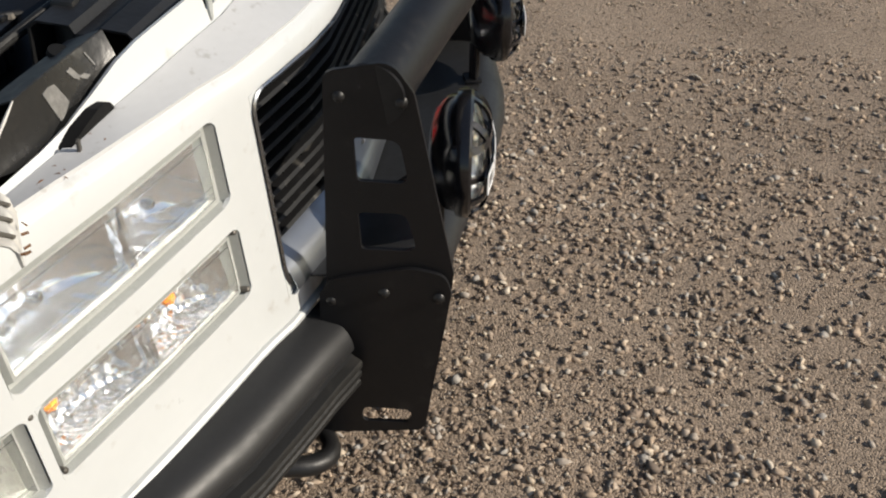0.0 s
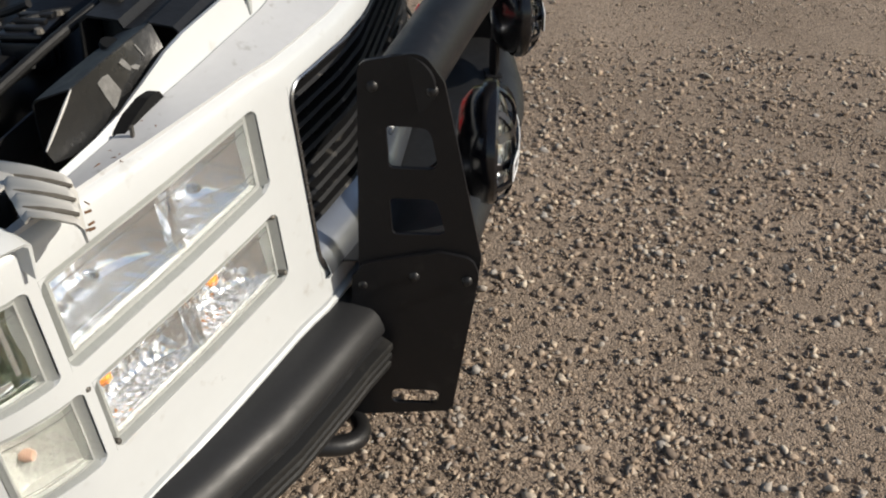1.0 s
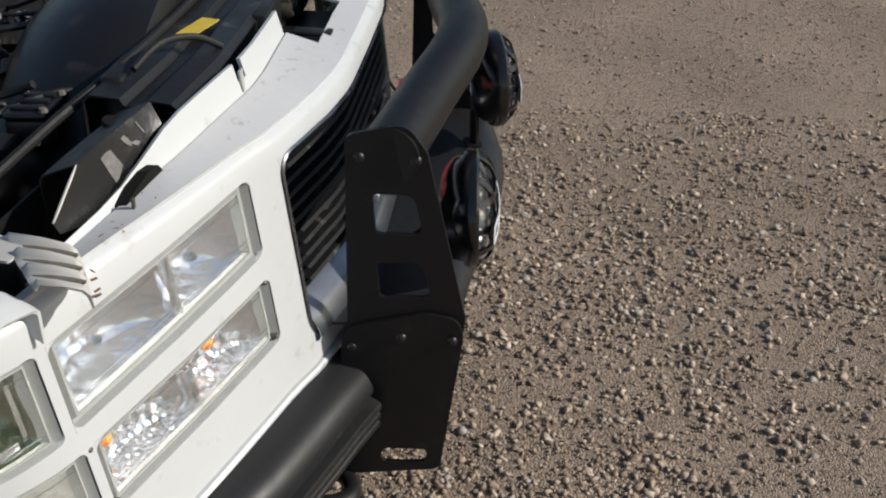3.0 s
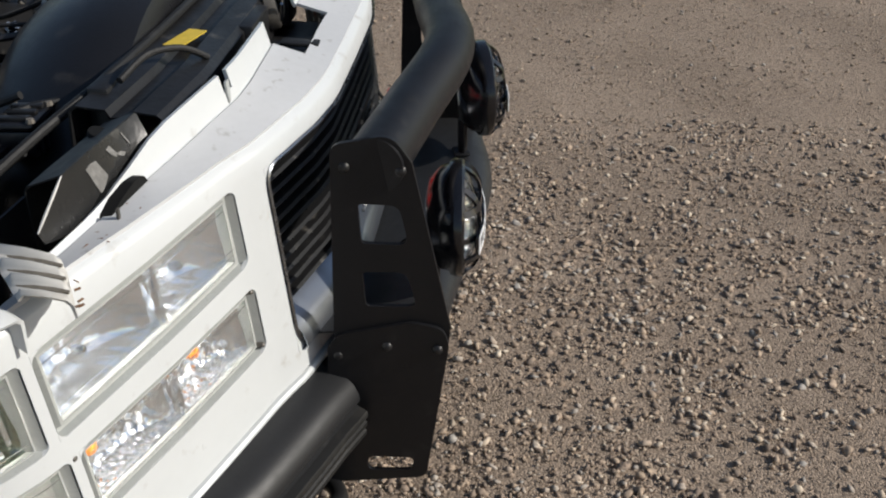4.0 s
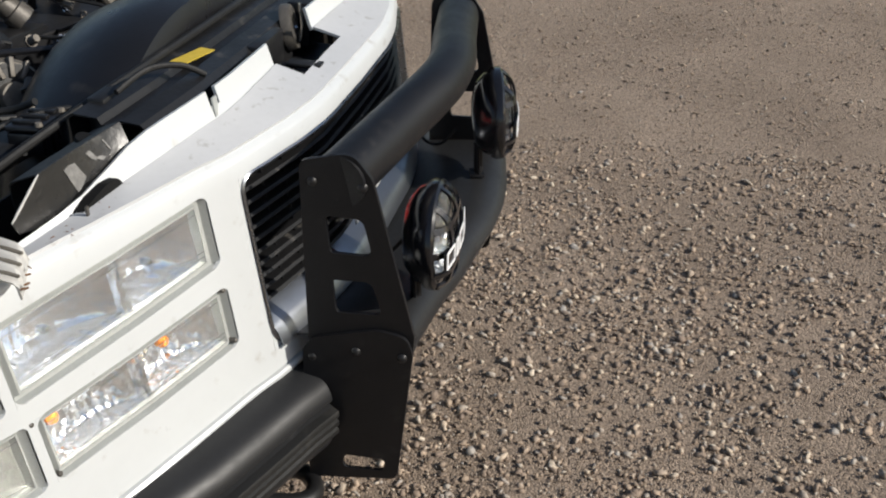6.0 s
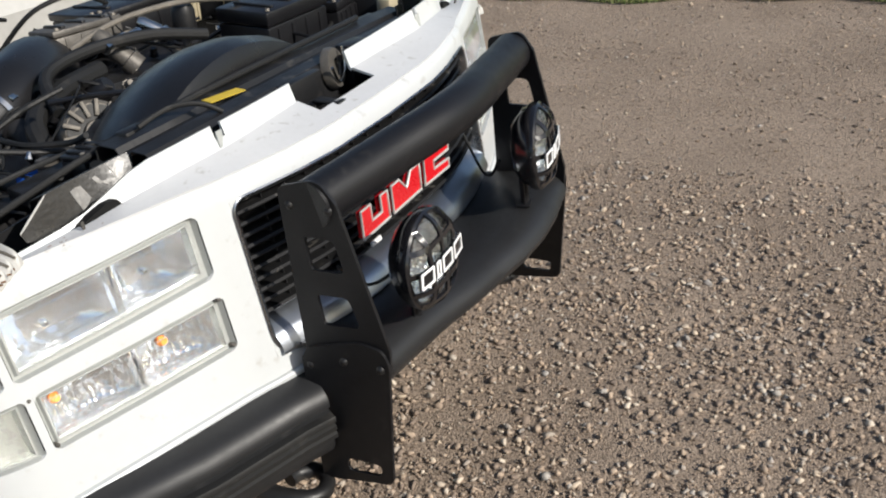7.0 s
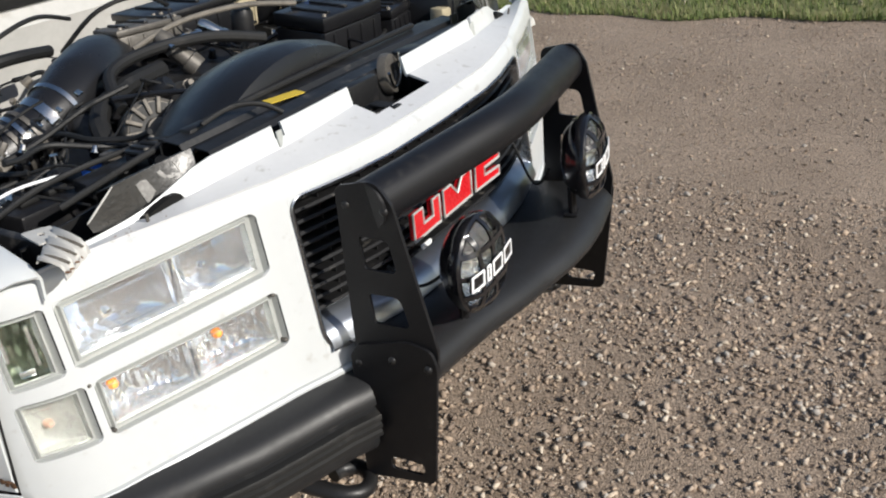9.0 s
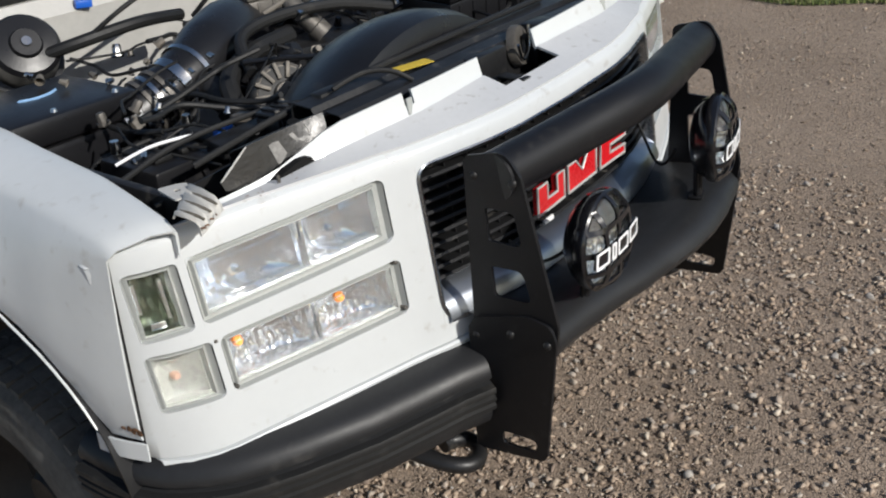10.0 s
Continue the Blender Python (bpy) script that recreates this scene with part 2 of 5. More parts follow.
M_STONE = island_material("gravel_stone", [(0.0, (0.15, 0.12, 0.098)), (0.2, (0.26, 0.20, 0.155)), (0.45, (0.35, 0.27, 0.20)), (0.65, (0.43, 0.33, 0.245)), (0.8, (0.37, 0.34, 0.305)), (0.92, (0.52, 0.42, 0.315)), (1.0, (0.60, 0.52, 0.42))])
M_GRASS = island_material("grass_blade", [(0.0, (0.085, 0.13, 0.035)), (0.4, (0.14, 0.19, 0.055)), (0.75, (0.20, 0.23, 0.085)), (1.0, (0.32, 0.29, 0.15))], rough=0.6)
M_TURF = material("turf", (0.13, 0.16, 0.055), 0.9, vary=0.4, scale=3, bump=0.6, bump_scale=60, second=(0.20, 0.18, 0.08))


# ---- mesh helpers ----
def ease(points):
    """A smooth curve y(x) through the given pairs, by monotone steps."""
    xs, ys = zip(*points)
    return lambda v: float(np.interp(abs(v), xs, ys))


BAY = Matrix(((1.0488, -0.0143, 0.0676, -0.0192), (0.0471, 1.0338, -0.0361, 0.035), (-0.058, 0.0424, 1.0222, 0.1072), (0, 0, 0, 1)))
NOSE_WIDTH = ease([(0, 0.925), (0.12, 0.925), (0.35, 0.935), (0.45, 0.957), (0.51, 0.972), (0.54, 0.982), (0.573, 0.988), (0.82, 1.010), (0.905, 1.017)])
leaning = []


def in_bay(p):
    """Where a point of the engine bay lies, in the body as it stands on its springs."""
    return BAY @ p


def on_nose(p):
    """Where a point of the front end lies: drawn in towards the middle and leaning with the body."""
    x, y, z = p
    return Vector((x * NOSE_WIDTH(x), -0.0656 + 0.9989 * y + 0.0742 * z - 0.0504 * abs(x), -0.0231 - 0.0549 * y + 1.0274 * z + 0.0223 * abs(x)))


def on_bumper(p):
    x, y, z = p
    return on_nose((x, y - 0.135 * z + 0.129, z + 0.15 * y + 0.115))


def part(name, bm, mat, parent=None, label="", smooth=True, angle=35):
    me = bpy.data.meshes.new(name)
    root = parent
    while root and root.parent:
        root = root.parent
    if leaning and (root is None or root.name == "pickup_truck"):
        for v in bm.verts:
            v.co = leaning[-1](v.co)
    bmesh.ops.recalc_face_normals(bm, faces=bm.faces[:])
    for f in bm.faces:
        f.smooth = smooth
    for e in bm.edges:
        if len(e.link_faces) == 2 and e.calc_face_angle(0) > radians(angle):
            e.smooth = False
    bm.to_mesh(me)
    bm.free()
    me.materials.append(mat)
    ob = new(name, me)
    if parent:
        ob.parent = parent
    if label:
        tagged(ob, label)
    return ob


def thing(name, label, category, group="", kind="", at=(0, 0, 0)):
    ob = new(name)
    ob.empty_display_size = 0.05
    ob.location = at
    if leaning:
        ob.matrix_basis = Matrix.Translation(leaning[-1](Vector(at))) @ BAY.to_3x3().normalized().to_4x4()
    return tagged(ob, label, category, group, kind)


def box(bm, x0, x1, y0, y1, z0, z1, bevel=0.0, m=None, seg=2):
    vs = [bm.verts.new((x, y, z)) for x in (x0, x1) for y in (y0, y1) for z in (z0, z1)]
    fs = [bm.faces.new([vs[i] for i in q]) for q in ((0, 1, 3, 2), (4, 6, 7, 5), (0, 4, 5, 1), (2, 3, 7, 6), (0, 2, 6, 4), (1, 5, 7, 3))]
    out = vs
    if bevel:
        es = list({e for f in fs for e in f.edges})
        r = bmesh.ops.bevel(bm, geom=es, offset=bevel, segments=seg, affect="EDGES", profile=0.5)
        out = list({v for f in r["faces"] for v in f.verts} | {v for v in vs if v.is_valid})
    if m is not None:
        bmesh.ops.transform(bm, matrix=m, verts=out)
    return bm


def tube(bm, pts, r, n=12, close=False, caps=True):
    """A round tube along points; r is one radius or one for each point."""
    pts = [Vector(p) for p in pts]
    rs = r if isinstance(r, (list, tuple)) else [r] * len(pts)
    rings, side = [], None
    for i, p in enumerate(pts):
        a = pts[i - 1] if i or close else p
        b = pts[(i + 1) % len(pts)] if i < len(pts) - 1 or close else p
        d = (b - a).normalized()
        if side is None:
            side = d.orthogonal().normalized()
        side = (side - d * side.dot(d)).normalized()
        up = d.cross(side)
        rings.append([bm.verts.new(p + (side * math.cos(k * 2 * math.pi / n) + up * math.sin(k * 2 * math.pi / n)) * rs[i]) for k in range(n)])
    last = len(rings) if close else len(rings) - 1
    for i in range(last):
        a, b = rings[i], rings[(i + 1) % len(rings)]
        for k in range(n):
            bm.faces.new((a[k], a[(k + 1) % n], b[(k + 1) % n], b[k]))
    if caps and not close:
        bm.faces.new(rings[0][::-1])
        bm.faces.new(rings[-1])
    return bm


def smooth_path(pts, steps=6):
    """Catmull-Rom points through pts."""
    pts = [Vector(p) for p in pts]
    out = []
    for i in range(len(pts) - 1):
        p0, p1, p2, p3 = pts[max(i - 1, 0)], pts[i], pts[i + 1], pts[min(i + 2, len(pts) - 1)]
        for k in range(steps):
            t = k / steps
            out.append(0.5 * ((2 * p1) + (p2 - p0) * t + (2 * p0 - 5 * p1 + 4 * p2 - p3) * t * t + (3 * p1 - p0 - 3 * p2 + p3) * t ** 3))
    return out + [pts[-1]]


def lathe(bm, profile, n=32, m=None):
    """Turns (radius, height) pairs round the z axis."""
    rings = []
    for r, h in profile:
        rings.append([bm.verts.new((r * math.cos(k * 2 * math.pi / n), r * math.sin(k * 2 * math.pi / n), h)) for k in range(n)] if r > 1e-6 else [bm.verts.new((0, 0, h))])
    for a, b in zip(rings, rings[1:]):
        for k in range(n):
            q = [a[k % len(a)], a[(k + 1) % len(a)], b[(k + 1) % len(b)], b[k % len(b)]]
            q = list(dict.fromkeys(q))
            if len(q) > 2:
                bm.faces.new(q)
    if m is not None:
        bmesh.ops.transform(bm, matrix=m, verts=[v for r in rings for v in r])
    return bm


def grid(bm, rows, keep=None, thick=0.0):
    """A sheet through rows of points; keep(i, j) drops cells; thick gives it depth."""
    vs = [[bm.verts.new(p) for p in r] for r in rows]
    fs = []
    for i in range(len(rows) - 1):
        for j in range(len(rows[0]) - 1):
            if keep is None or keep(i, j):
                fs.append(bm.faces.new((vs[i][j], vs[i][j + 1], vs[i + 1][j + 1], vs[i + 1][j])))
    loose = [v for r in vs for v in r if not v.link_faces]
    bmesh.ops.delete(bm, geom=loose, context="VERTS")
    bmesh.ops.recalc_face_normals(bm, faces=fs)
    if thick:
        bmesh.ops.solidify(bm, geom=fs, thickness=thick)
    return bm


def rounded(pts, r, n=5):
    """A closed outline with its corners rounded; r one radius or one a corner."""
    out = []
    k = len(pts)
    for i in range(k):
        p, a, b = Vector(pts[i]), Vector(pts[i - 1]), Vector(pts[(i + 1) % k])
        rr = r[i] if isinstance(r, (list, tuple)) else r
        da, db = (a - p).normalized(), (b - p).normalized()
        cut = min(rr / max(math.tan(max(da.angle(db), 0.1) / 2), 0.05), (a - p).length * 0.49, (b - p).length * 0.49)
        s, e = p + da * cut, p + db * cut
        for j in range(n + 1):
            t = j / n
            out.append((1 - t) ** 2 * s + 2 * t * (1 - t) * p + t * t * e)
    return out


def slab(bm, outline, holes, place, t0, t1):
    """A flat plate with holes: 2D outlines, place(u, v, w) to world, between w = t0 and t1."""
    loops = [outline] + holes
    edges = []
    for lp in loops:
        vs = [bm.verts.new(place(p[0], p[1], t0)) for p in lp]
        edges += [bm.edges.new((vs[i], vs[(i + 1) % len(vs)])) for i in range(len(vs))]
    r = bmesh.ops.triangle_fill(bm, use_beauty=True, edges=edges)
    fs = [g for g in r["geom"] if isinstance(g, bmesh.types.BMFace)]
    off = Vector(place(0, 0, t1)) - Vector(place(0, 0, t0))
    ex = bmesh.ops.extrude_face_region(bm, geom=fs)
    bmesh.ops.translate(bm, vec=off, verts=[g for g in ex["geom"] if isinstance(g, bmesh.types.BMVert)])
    return bm


# ---- ground ----
def ground_height(x, y):
    return 0.012 * noise.noise((x * 0.9, y * 0.9, 0.3)) + 0.005 * noise.noise((x * 3.1, y * 3.1, 1.7))


def grass_edge(y):
    return 4.73 + 0.05 * math.sin(y * 3.0) + 0.04 * math.sin(y * 7.3 + 1)


def build_ground():
    bm = bmesh.new()
    xs = [-600, -100, -20, -8, -5] + [-4 + 0.12 * i for i in range(110)] + [11, 14, 30, 120, 700]
    ys = [-700, -120, -25, -9] + [-5 + 0.12 * i for i in range(80)] + [6, 10, 25, 120, 700]
    grid(bm, [[(x, y, ground_height(x, y) - 0.004) for x in xs] for y in ys])
    g = part("ground", bm, M_SOIL)
    tagged(g, "brown gravel yard with loose stones, dry and sunlit", "ground", kind="structure")
    bm = bmesh.new()
    ysg = [-400, -80, -20, -8] + [-6 + 0.1 * i for i in range(140)] + [10, 30, 120, 500]
    rows = []
    for k, dx in enumerate((0, 0.05, 0.2, 0.6, 1.5, 4, 12, 40, 200, 620)):
        rows.append([(grass_edge(max(-9, min(9, y))) + dx, y, (0.0, 0.02, 0.03, 0.04, 0.05, 0.06, 0.1, 0.2, 0.6, 1.5)[k] + 0.012 * noise.noise((dx * 2, y * 2, 5))) for y in ysg])
    grid(bm, rows)
    tagged(part("turf", bm, M_TURF), "green grassy verge beyond the gravel yard", "grass", kind="structure")


def seed_shape(div):
    t = bmesh.new()
    if div:
        bmesh.ops.create_icosphere(t, subdivisions=1, radius=1)
        v = np.array([q.co[:] for q in t.verts])
        f = np.array([[q.index for q in g.verts] for g in t.faces])
    else:
        v = np.array([(1, 0, 0), (-1, 0, 0), (0, 1, 0), (0, -1, 0), (0, 0, 1), (0, 0, -1)], float) * 1.15
        f = np.array([(0, 2, 4), (2, 1, 4), (1, 3, 4), (3, 0, 4), (2, 0, 5), (1, 2, 5), (3, 1, 5), (0, 3, 5)])
    t.free()
    return v, f


def build_stones(name, regions, seed, label):
    """Loose stones, each a jittered lump with chopped flat sides, thicker on the ground where drifts lie."""
    rng = np.random.default_rng(seed)
    verts, faces, base = [], [], 0
    for x0, x1, y0, y1, count, small, large, power, div, drift in regions:
        SV, SF = seed_shape(div)
        nv = len(SV)
        px, py = rng.uniform(x0, x1, count), rng.uniform(y0, y1, count)
        clump = np.array([0.40 * noise.noise((a * 1.1, b * 1.6, 9.0)) + 0.55 * noise.noise((a * 4, b * 4, 3.0)) + 0.35 * noise.noise((a * 11, b * 11, 6.0)) for a, b in zip(px, py)])
        clump += drift * np.exp(-((px + 0.15) / 0.45) ** 2 - ((py - 0.12) / 0.38) ** 2)
        ok = (clump > rng.uniform(-0.68, 0.66, count)) & (px < 4.76)
        px, py = px[ok], py[ok]
        k = len(px)
        size = small + (large - small) * rng.random(k) ** power
        ax = size[:, None] * rng.uniform(0.6, 1.3, (k, 3)) * np.array([1.0, 1.0, 0.62])
        v = SV[None] * (1 + rng.uniform(-0.22, 0.22, (k, nv, 1)))
        for cut in range(7):
            nrm = rng.normal(size=(k, 3))
            nrm /= np.linalg.norm(nrm, axis=1)[:, None]
            over = np.clip(np.einsum("kvi,ki->kv", v, nrm) - rng.uniform(0.18, 0.62, (k, 1)), 0, None)
            v = v - over[..., None] * nrm[:, None, :]
        v = v * ax[:, None, :] * 1.18
        th, tl = rng.uniform(0, 6.283, k), rng.uniform(-0.5, 0.5, k)
        c, s, ct, st = np.cos(th), np.sin(th), np.cos(tl), np.sin(tl)
        y1_, z1_ = v[..., 1] * ct[:, None] - v[..., 2] * st[:, None], v[..., 1] * st[:, None] + v[..., 2] * ct[:, None]
        x2_, y2_ = v[..., 0] * c[:, None] - y1_ * s[:, None], v[..., 0] * s[:, None] + y1_ * c[:, None]
        gz = np.array([ground_height(a, b) for a, b in zip(px, py)])
        out = np.stack([x2_ + px[:, None], y2_ + py[:, None], z1_ + (gz + ax[:, 2] * rng.uniform(-0.45, 0.35, k))[:, None]], -1)
        verts.append(out.reshape(-1, 3))
        faces.append((SF[None] + (np.arange(k) * nv)[:, None, None] + base).reshape(-1, 3))
        base += k * nv
    V, F = np.concatenate(verts), np.concatenate(faces)
    me = bpy.data.meshes.new(name)
    me.vertices.add(len(V))
    me.vertices.foreach_set("co", V.ravel())
    me.loops.add(F.size)
    me.loops.foreach_set("vertex_index", F.ravel().astype(np.int32))
    me.polygons.add(len(F))
    me.polygons.foreach_set("loop_start", np.arange(0, F.size, 3, dtype=np.int32))
    me.update(calc_edges=True)
    me.materials.append(M_STONE)
    tagged(new(name, me), label, "gravel", kind="stuff")


def build_grass():
    rng = np.random.default_rng(5)
    k = 26000
    py = rng.uniform(-2.2, 4.2, k)
    dx = rng.random(k) ** 1.6 * 2.6 - 0.03
    px = np.array([grass_edge(b) for b in py]) + dx
    h = rng.uniform(0.03, 0.11, k) * (0.6 + 0.4 * np.clip(dx * 6, 0, 1))
    w = rng.uniform(0.002, 0.005, k)
    th = rng.uniform(0, 6.283, k)
    lean = rng.uniform(0.1, 0.7, k) * h
    c, s = np.cos(th), np.sin(th)
    z0 = np.clip(dx, 0, 1) * 0.03
    p = np.zeros((k, 5, 3))
    for i, (side, along, up) in enumerate(((-1, 0, 0), (1, 0, 0), (0.7, 0.35, 0.6), (-0.7, 0.35, 0.6), (0, 1, 1))):
        p[:, i, 0] = px + side * w * -s + along * lean * c
        p[:, i, 1] = py + side * w * c + along * lean * s
        p[:, i, 2] = z0 + up * h
    f4 = np.array([0, 1, 2, 3])
    me = bpy.data.meshes.new("grass")
    faces = []
    for i in range(k):
        faces.append([i * 5, i * 5 + 1, i * 5 + 2, i * 5 + 3])
        faces.append([i * 5 + 3, i * 5 + 2, i * 5 + 4])
    me.from_pydata(p.reshape(-1, 3).tolist(), [], faces)
    me.materials.append(M_GRASS)
    tagged(new("grass", me), "uneven green and straw-coloured grass blades on the verge", "grass", kind="stuff")


def build_peg(x, y, h, lean):
    peg = thing("wooden_peg", "small weathered pale wooden peg standing in grass", "peg", "pegs in the verge", at=(x, y, 0.02))
    bm = bmesh.new()
    box(bm, -0.012, 0.012, -0.012, 0.012, -0.05, h, 0.003)
    part("stake", bm, M_WOOD, peg)
    peg.rotation_euler = (0, lean, 0)


build_ground()
build_grass()
build_peg(4.90, 1.40, 0.12, 0.03)
build_peg(5.00, 0.30, 0.12, 0.06)


# ---- pickup truck ----
FRONT = ease([(0, 0.188), (0.20, 0.198), (0.30, 0.217), (0.40, 0.248), (0.457, 0.268), (0.51, 0.298), (0.66, 0.366), (0.82, 0.446), (0.85, 0.463), (0.88, 0.488), (0.90, 0.510), (0.915, 0.530), (0.925, 0.546), (0.931, 0.560)])
Z_LOW = ease([(0, 0.763), (0.45, 0.763), (0.65, 0.755), (0.85, 0.742), (0.92, 0.745), (0.94, 0.755)])
Z_GRB = ease([(0, 0.785), (0.33, 0.787), (0.42, 0.800), (0.936, 0.785)])
Z_PKB = ease([(0, 0.853), (0.505, 0.853), (0.84, 0.833), (0.94, 0.831)])
Z_PKT = ease([(0, 0.959), (0.505, 0.959), (0.84, 0.939), (0.94, 0.940)])
Z_HLB = ease([(0, 0.995), (0.51, 0.995), (0.85, 0.967), (0.94, 0.960)])
Z_HLT = ease([(0, 1.111), (0.52, 1.111), (0.85, 1.087), (0.94, 1.084)])
Z_TOP = ease([(0, 1.136), (0.48, 1.133), (0.72, 1.129), (0.85, 1.122), (0.905, 1.119), (0.914, 1.116), (0.919, 1.112), (0.922, 1.106), (0.925, 1.096)])
SHELF_Y = ease([(0, 0.300), (0.165, 0.298), (0.35, 0.306), (0.52, 0.362), (0.606, 0.402), (0.68, 0.432), (0.77, 0.462), (0.86, 0.497), (0.905, 0.525), (0.931, 0.558)])
SHELF_Z = ease([(0, 1.182), (0.165, 1.182), (0.35, 1.176), (0.52, 1.162), (0.606, 1.150), (0.68, 1.140), (0.77, 1.134), (0.86, 1.128), (0.905, 1.126), (0.914, 1.123), (0.919, 1.119), (0.922, 1.113), (0.925, 1.105)])
FLANGE = ease([(0, 0.038), (0.176, 0.040), (0.38, 0.046), (0.52, 0.045), (0.56, 0.036), (0.60, 0.018), (0.66, 0.012), (0.74, 0.010), (0.80, 0.0), (0.94, 0)])

truck = thing("pickup_truck", "white pickup truck with its engine bay open, on gravel", "truck")


def front_panel():
    cols = sorted({round(s * v, 4) for s in (-1, 1) for v in [0, 0.06, 0.068, 0.12, 0.150, 0.172, 0.22, 0.27, 0.31, 0.366, 0.386, 0.40, 0.43, 0.455, 0.468, 0.49, 0.508, 0.54, 0.58, 0.62, 0.66, 0.70, 0.74, 0.78, 0.812, 0.824, 0.826, 0.838, 0.855, 0.876, 0.89, 0.905, 0.908, 0.912, 0.919, 0.922, 0.925, 0.931]})
    lines = [Z_LOW, Z_GRB, Z_PKB, Z_PKT, Z_HLB, Z_HLT, Z_TOP]
    rows = [[(x, FRONT(x) + 0.018, Z_LOW(x) - 0.006) for x in cols]]
    tags = ["lip"]
    for i, ln in enumerate(lines):
        rows.append([(x, FRONT(x), ln(x)) for x in cols])
        tags.append(i)
    for k, (dy, dz) in enumerate(((0.004, 0.008), (0.013, 0.014))):
        rows.append([(x, FRONT(x) + dy, Z_TOP(x) + dz) for x in cols])
        tags.append("round")
    for f in (0.45, 0.72, 1.0):
        rows.append([(x, (FRONT(x) + 0.013) * (1 - f) + SHELF_Y(x) * f, (Z_TOP(x) + 0.014) * (1 - f) + SHELF_Z(x) * f) for x in cols])
        tags.append("shelf")
    for f in (0.12, 0.45, 1.0):
        rows.append([(x, SHELF_Y(x) + 0.002 + 0.007 * f, SHELF_Z(x) + FLANGE(x) * f) for x in cols])
        tags.append("flange")

    def keep(i, j):
        a, b = tags[i], tags[i + 1]
        side = (cols[j] + cols[j + 1]) / 2
        x = abs(side)
        latch_gap = -0.150 < side < 0.068
        if a in (1, 2, 3, 4) and x < 0.455:
            return False
        if a == 4 and (0.508 < x < 0.826 or 0.838 < x < 0.905):
            return False
        if a == 2 and (0.508 < x < 0.812 or 0.824 < x < 0.908):
            return False
        if b == "flange" and (latch_gap or x > 0.79 or (0.366 < x < 0.386 and i == len(tags) - 2)):
            return False
        if a == "shelf" and b == "shelf" and latch_gap:
            return False
        return True

    k = tags.index("shelf")
    bm = bmesh.new()
    grid(bm, rows[k - 1:k + 3], lambda i, j: keep(i + k - 1, j), thick=0.005)
    shelf = bm
    old_keep = keep
    keep = lambda i, j: old_keep(i, j) and not (tags[i + 1] == "shelf")
    bm = bmesh.new()
    grid(bm, rows, keep, thick=0.006)
    p = part("front_panel", bm, M_WHITE, truck, "white painted front panel, its top shelf dust-specked and greyed with painted-in shade", angle=40)
    part("panel_shelf", shelf, M_SHELF, p, "top shelf of the panel, greyed with painted-in shade and specked with dust", angle=40)
    for s in (-1, 1):
        bm = bmesh.new()
        box(bm, s * 0.377 - 0.008, s * 0.377 + 0.008, 0.318, 0.322, 1.178, 1.208, 0.001)
        part("notch_tab", bm, M_BEZEL, p)
    return p


def fillet(panel, s, x, z, dx, dz, r):
    """A white web that rounds one corner of an opening."""
    pts = [(0, 0)] + [(r * (1 - math.sin(a)), r * (1 - math.cos(a))) for a in [radians(90 * i / 6) for i in range(7)]][::-1]
    bm = bmesh.new()
    q = lambda u, v, w: (s * (x + dx * u), FRONT(s * (x + dx * u)) + w, z + dz * v)
    front = [bm.verts.new(q(u, v, -0.0005)) for u, v in pts]
    back = [bm.verts.new(q(u, v, 0.006)) for u, v in pts]
    bm.faces.new(front)
    bm.faces.new(back[::-1])
    for i in range(len(pts)):
        j = (i + 1) % len(pts)
        bm.faces.new((front[i], front[j], back[j], back[i]))
    part("corner_web", bm, M_WHITE, panel, smooth=False)


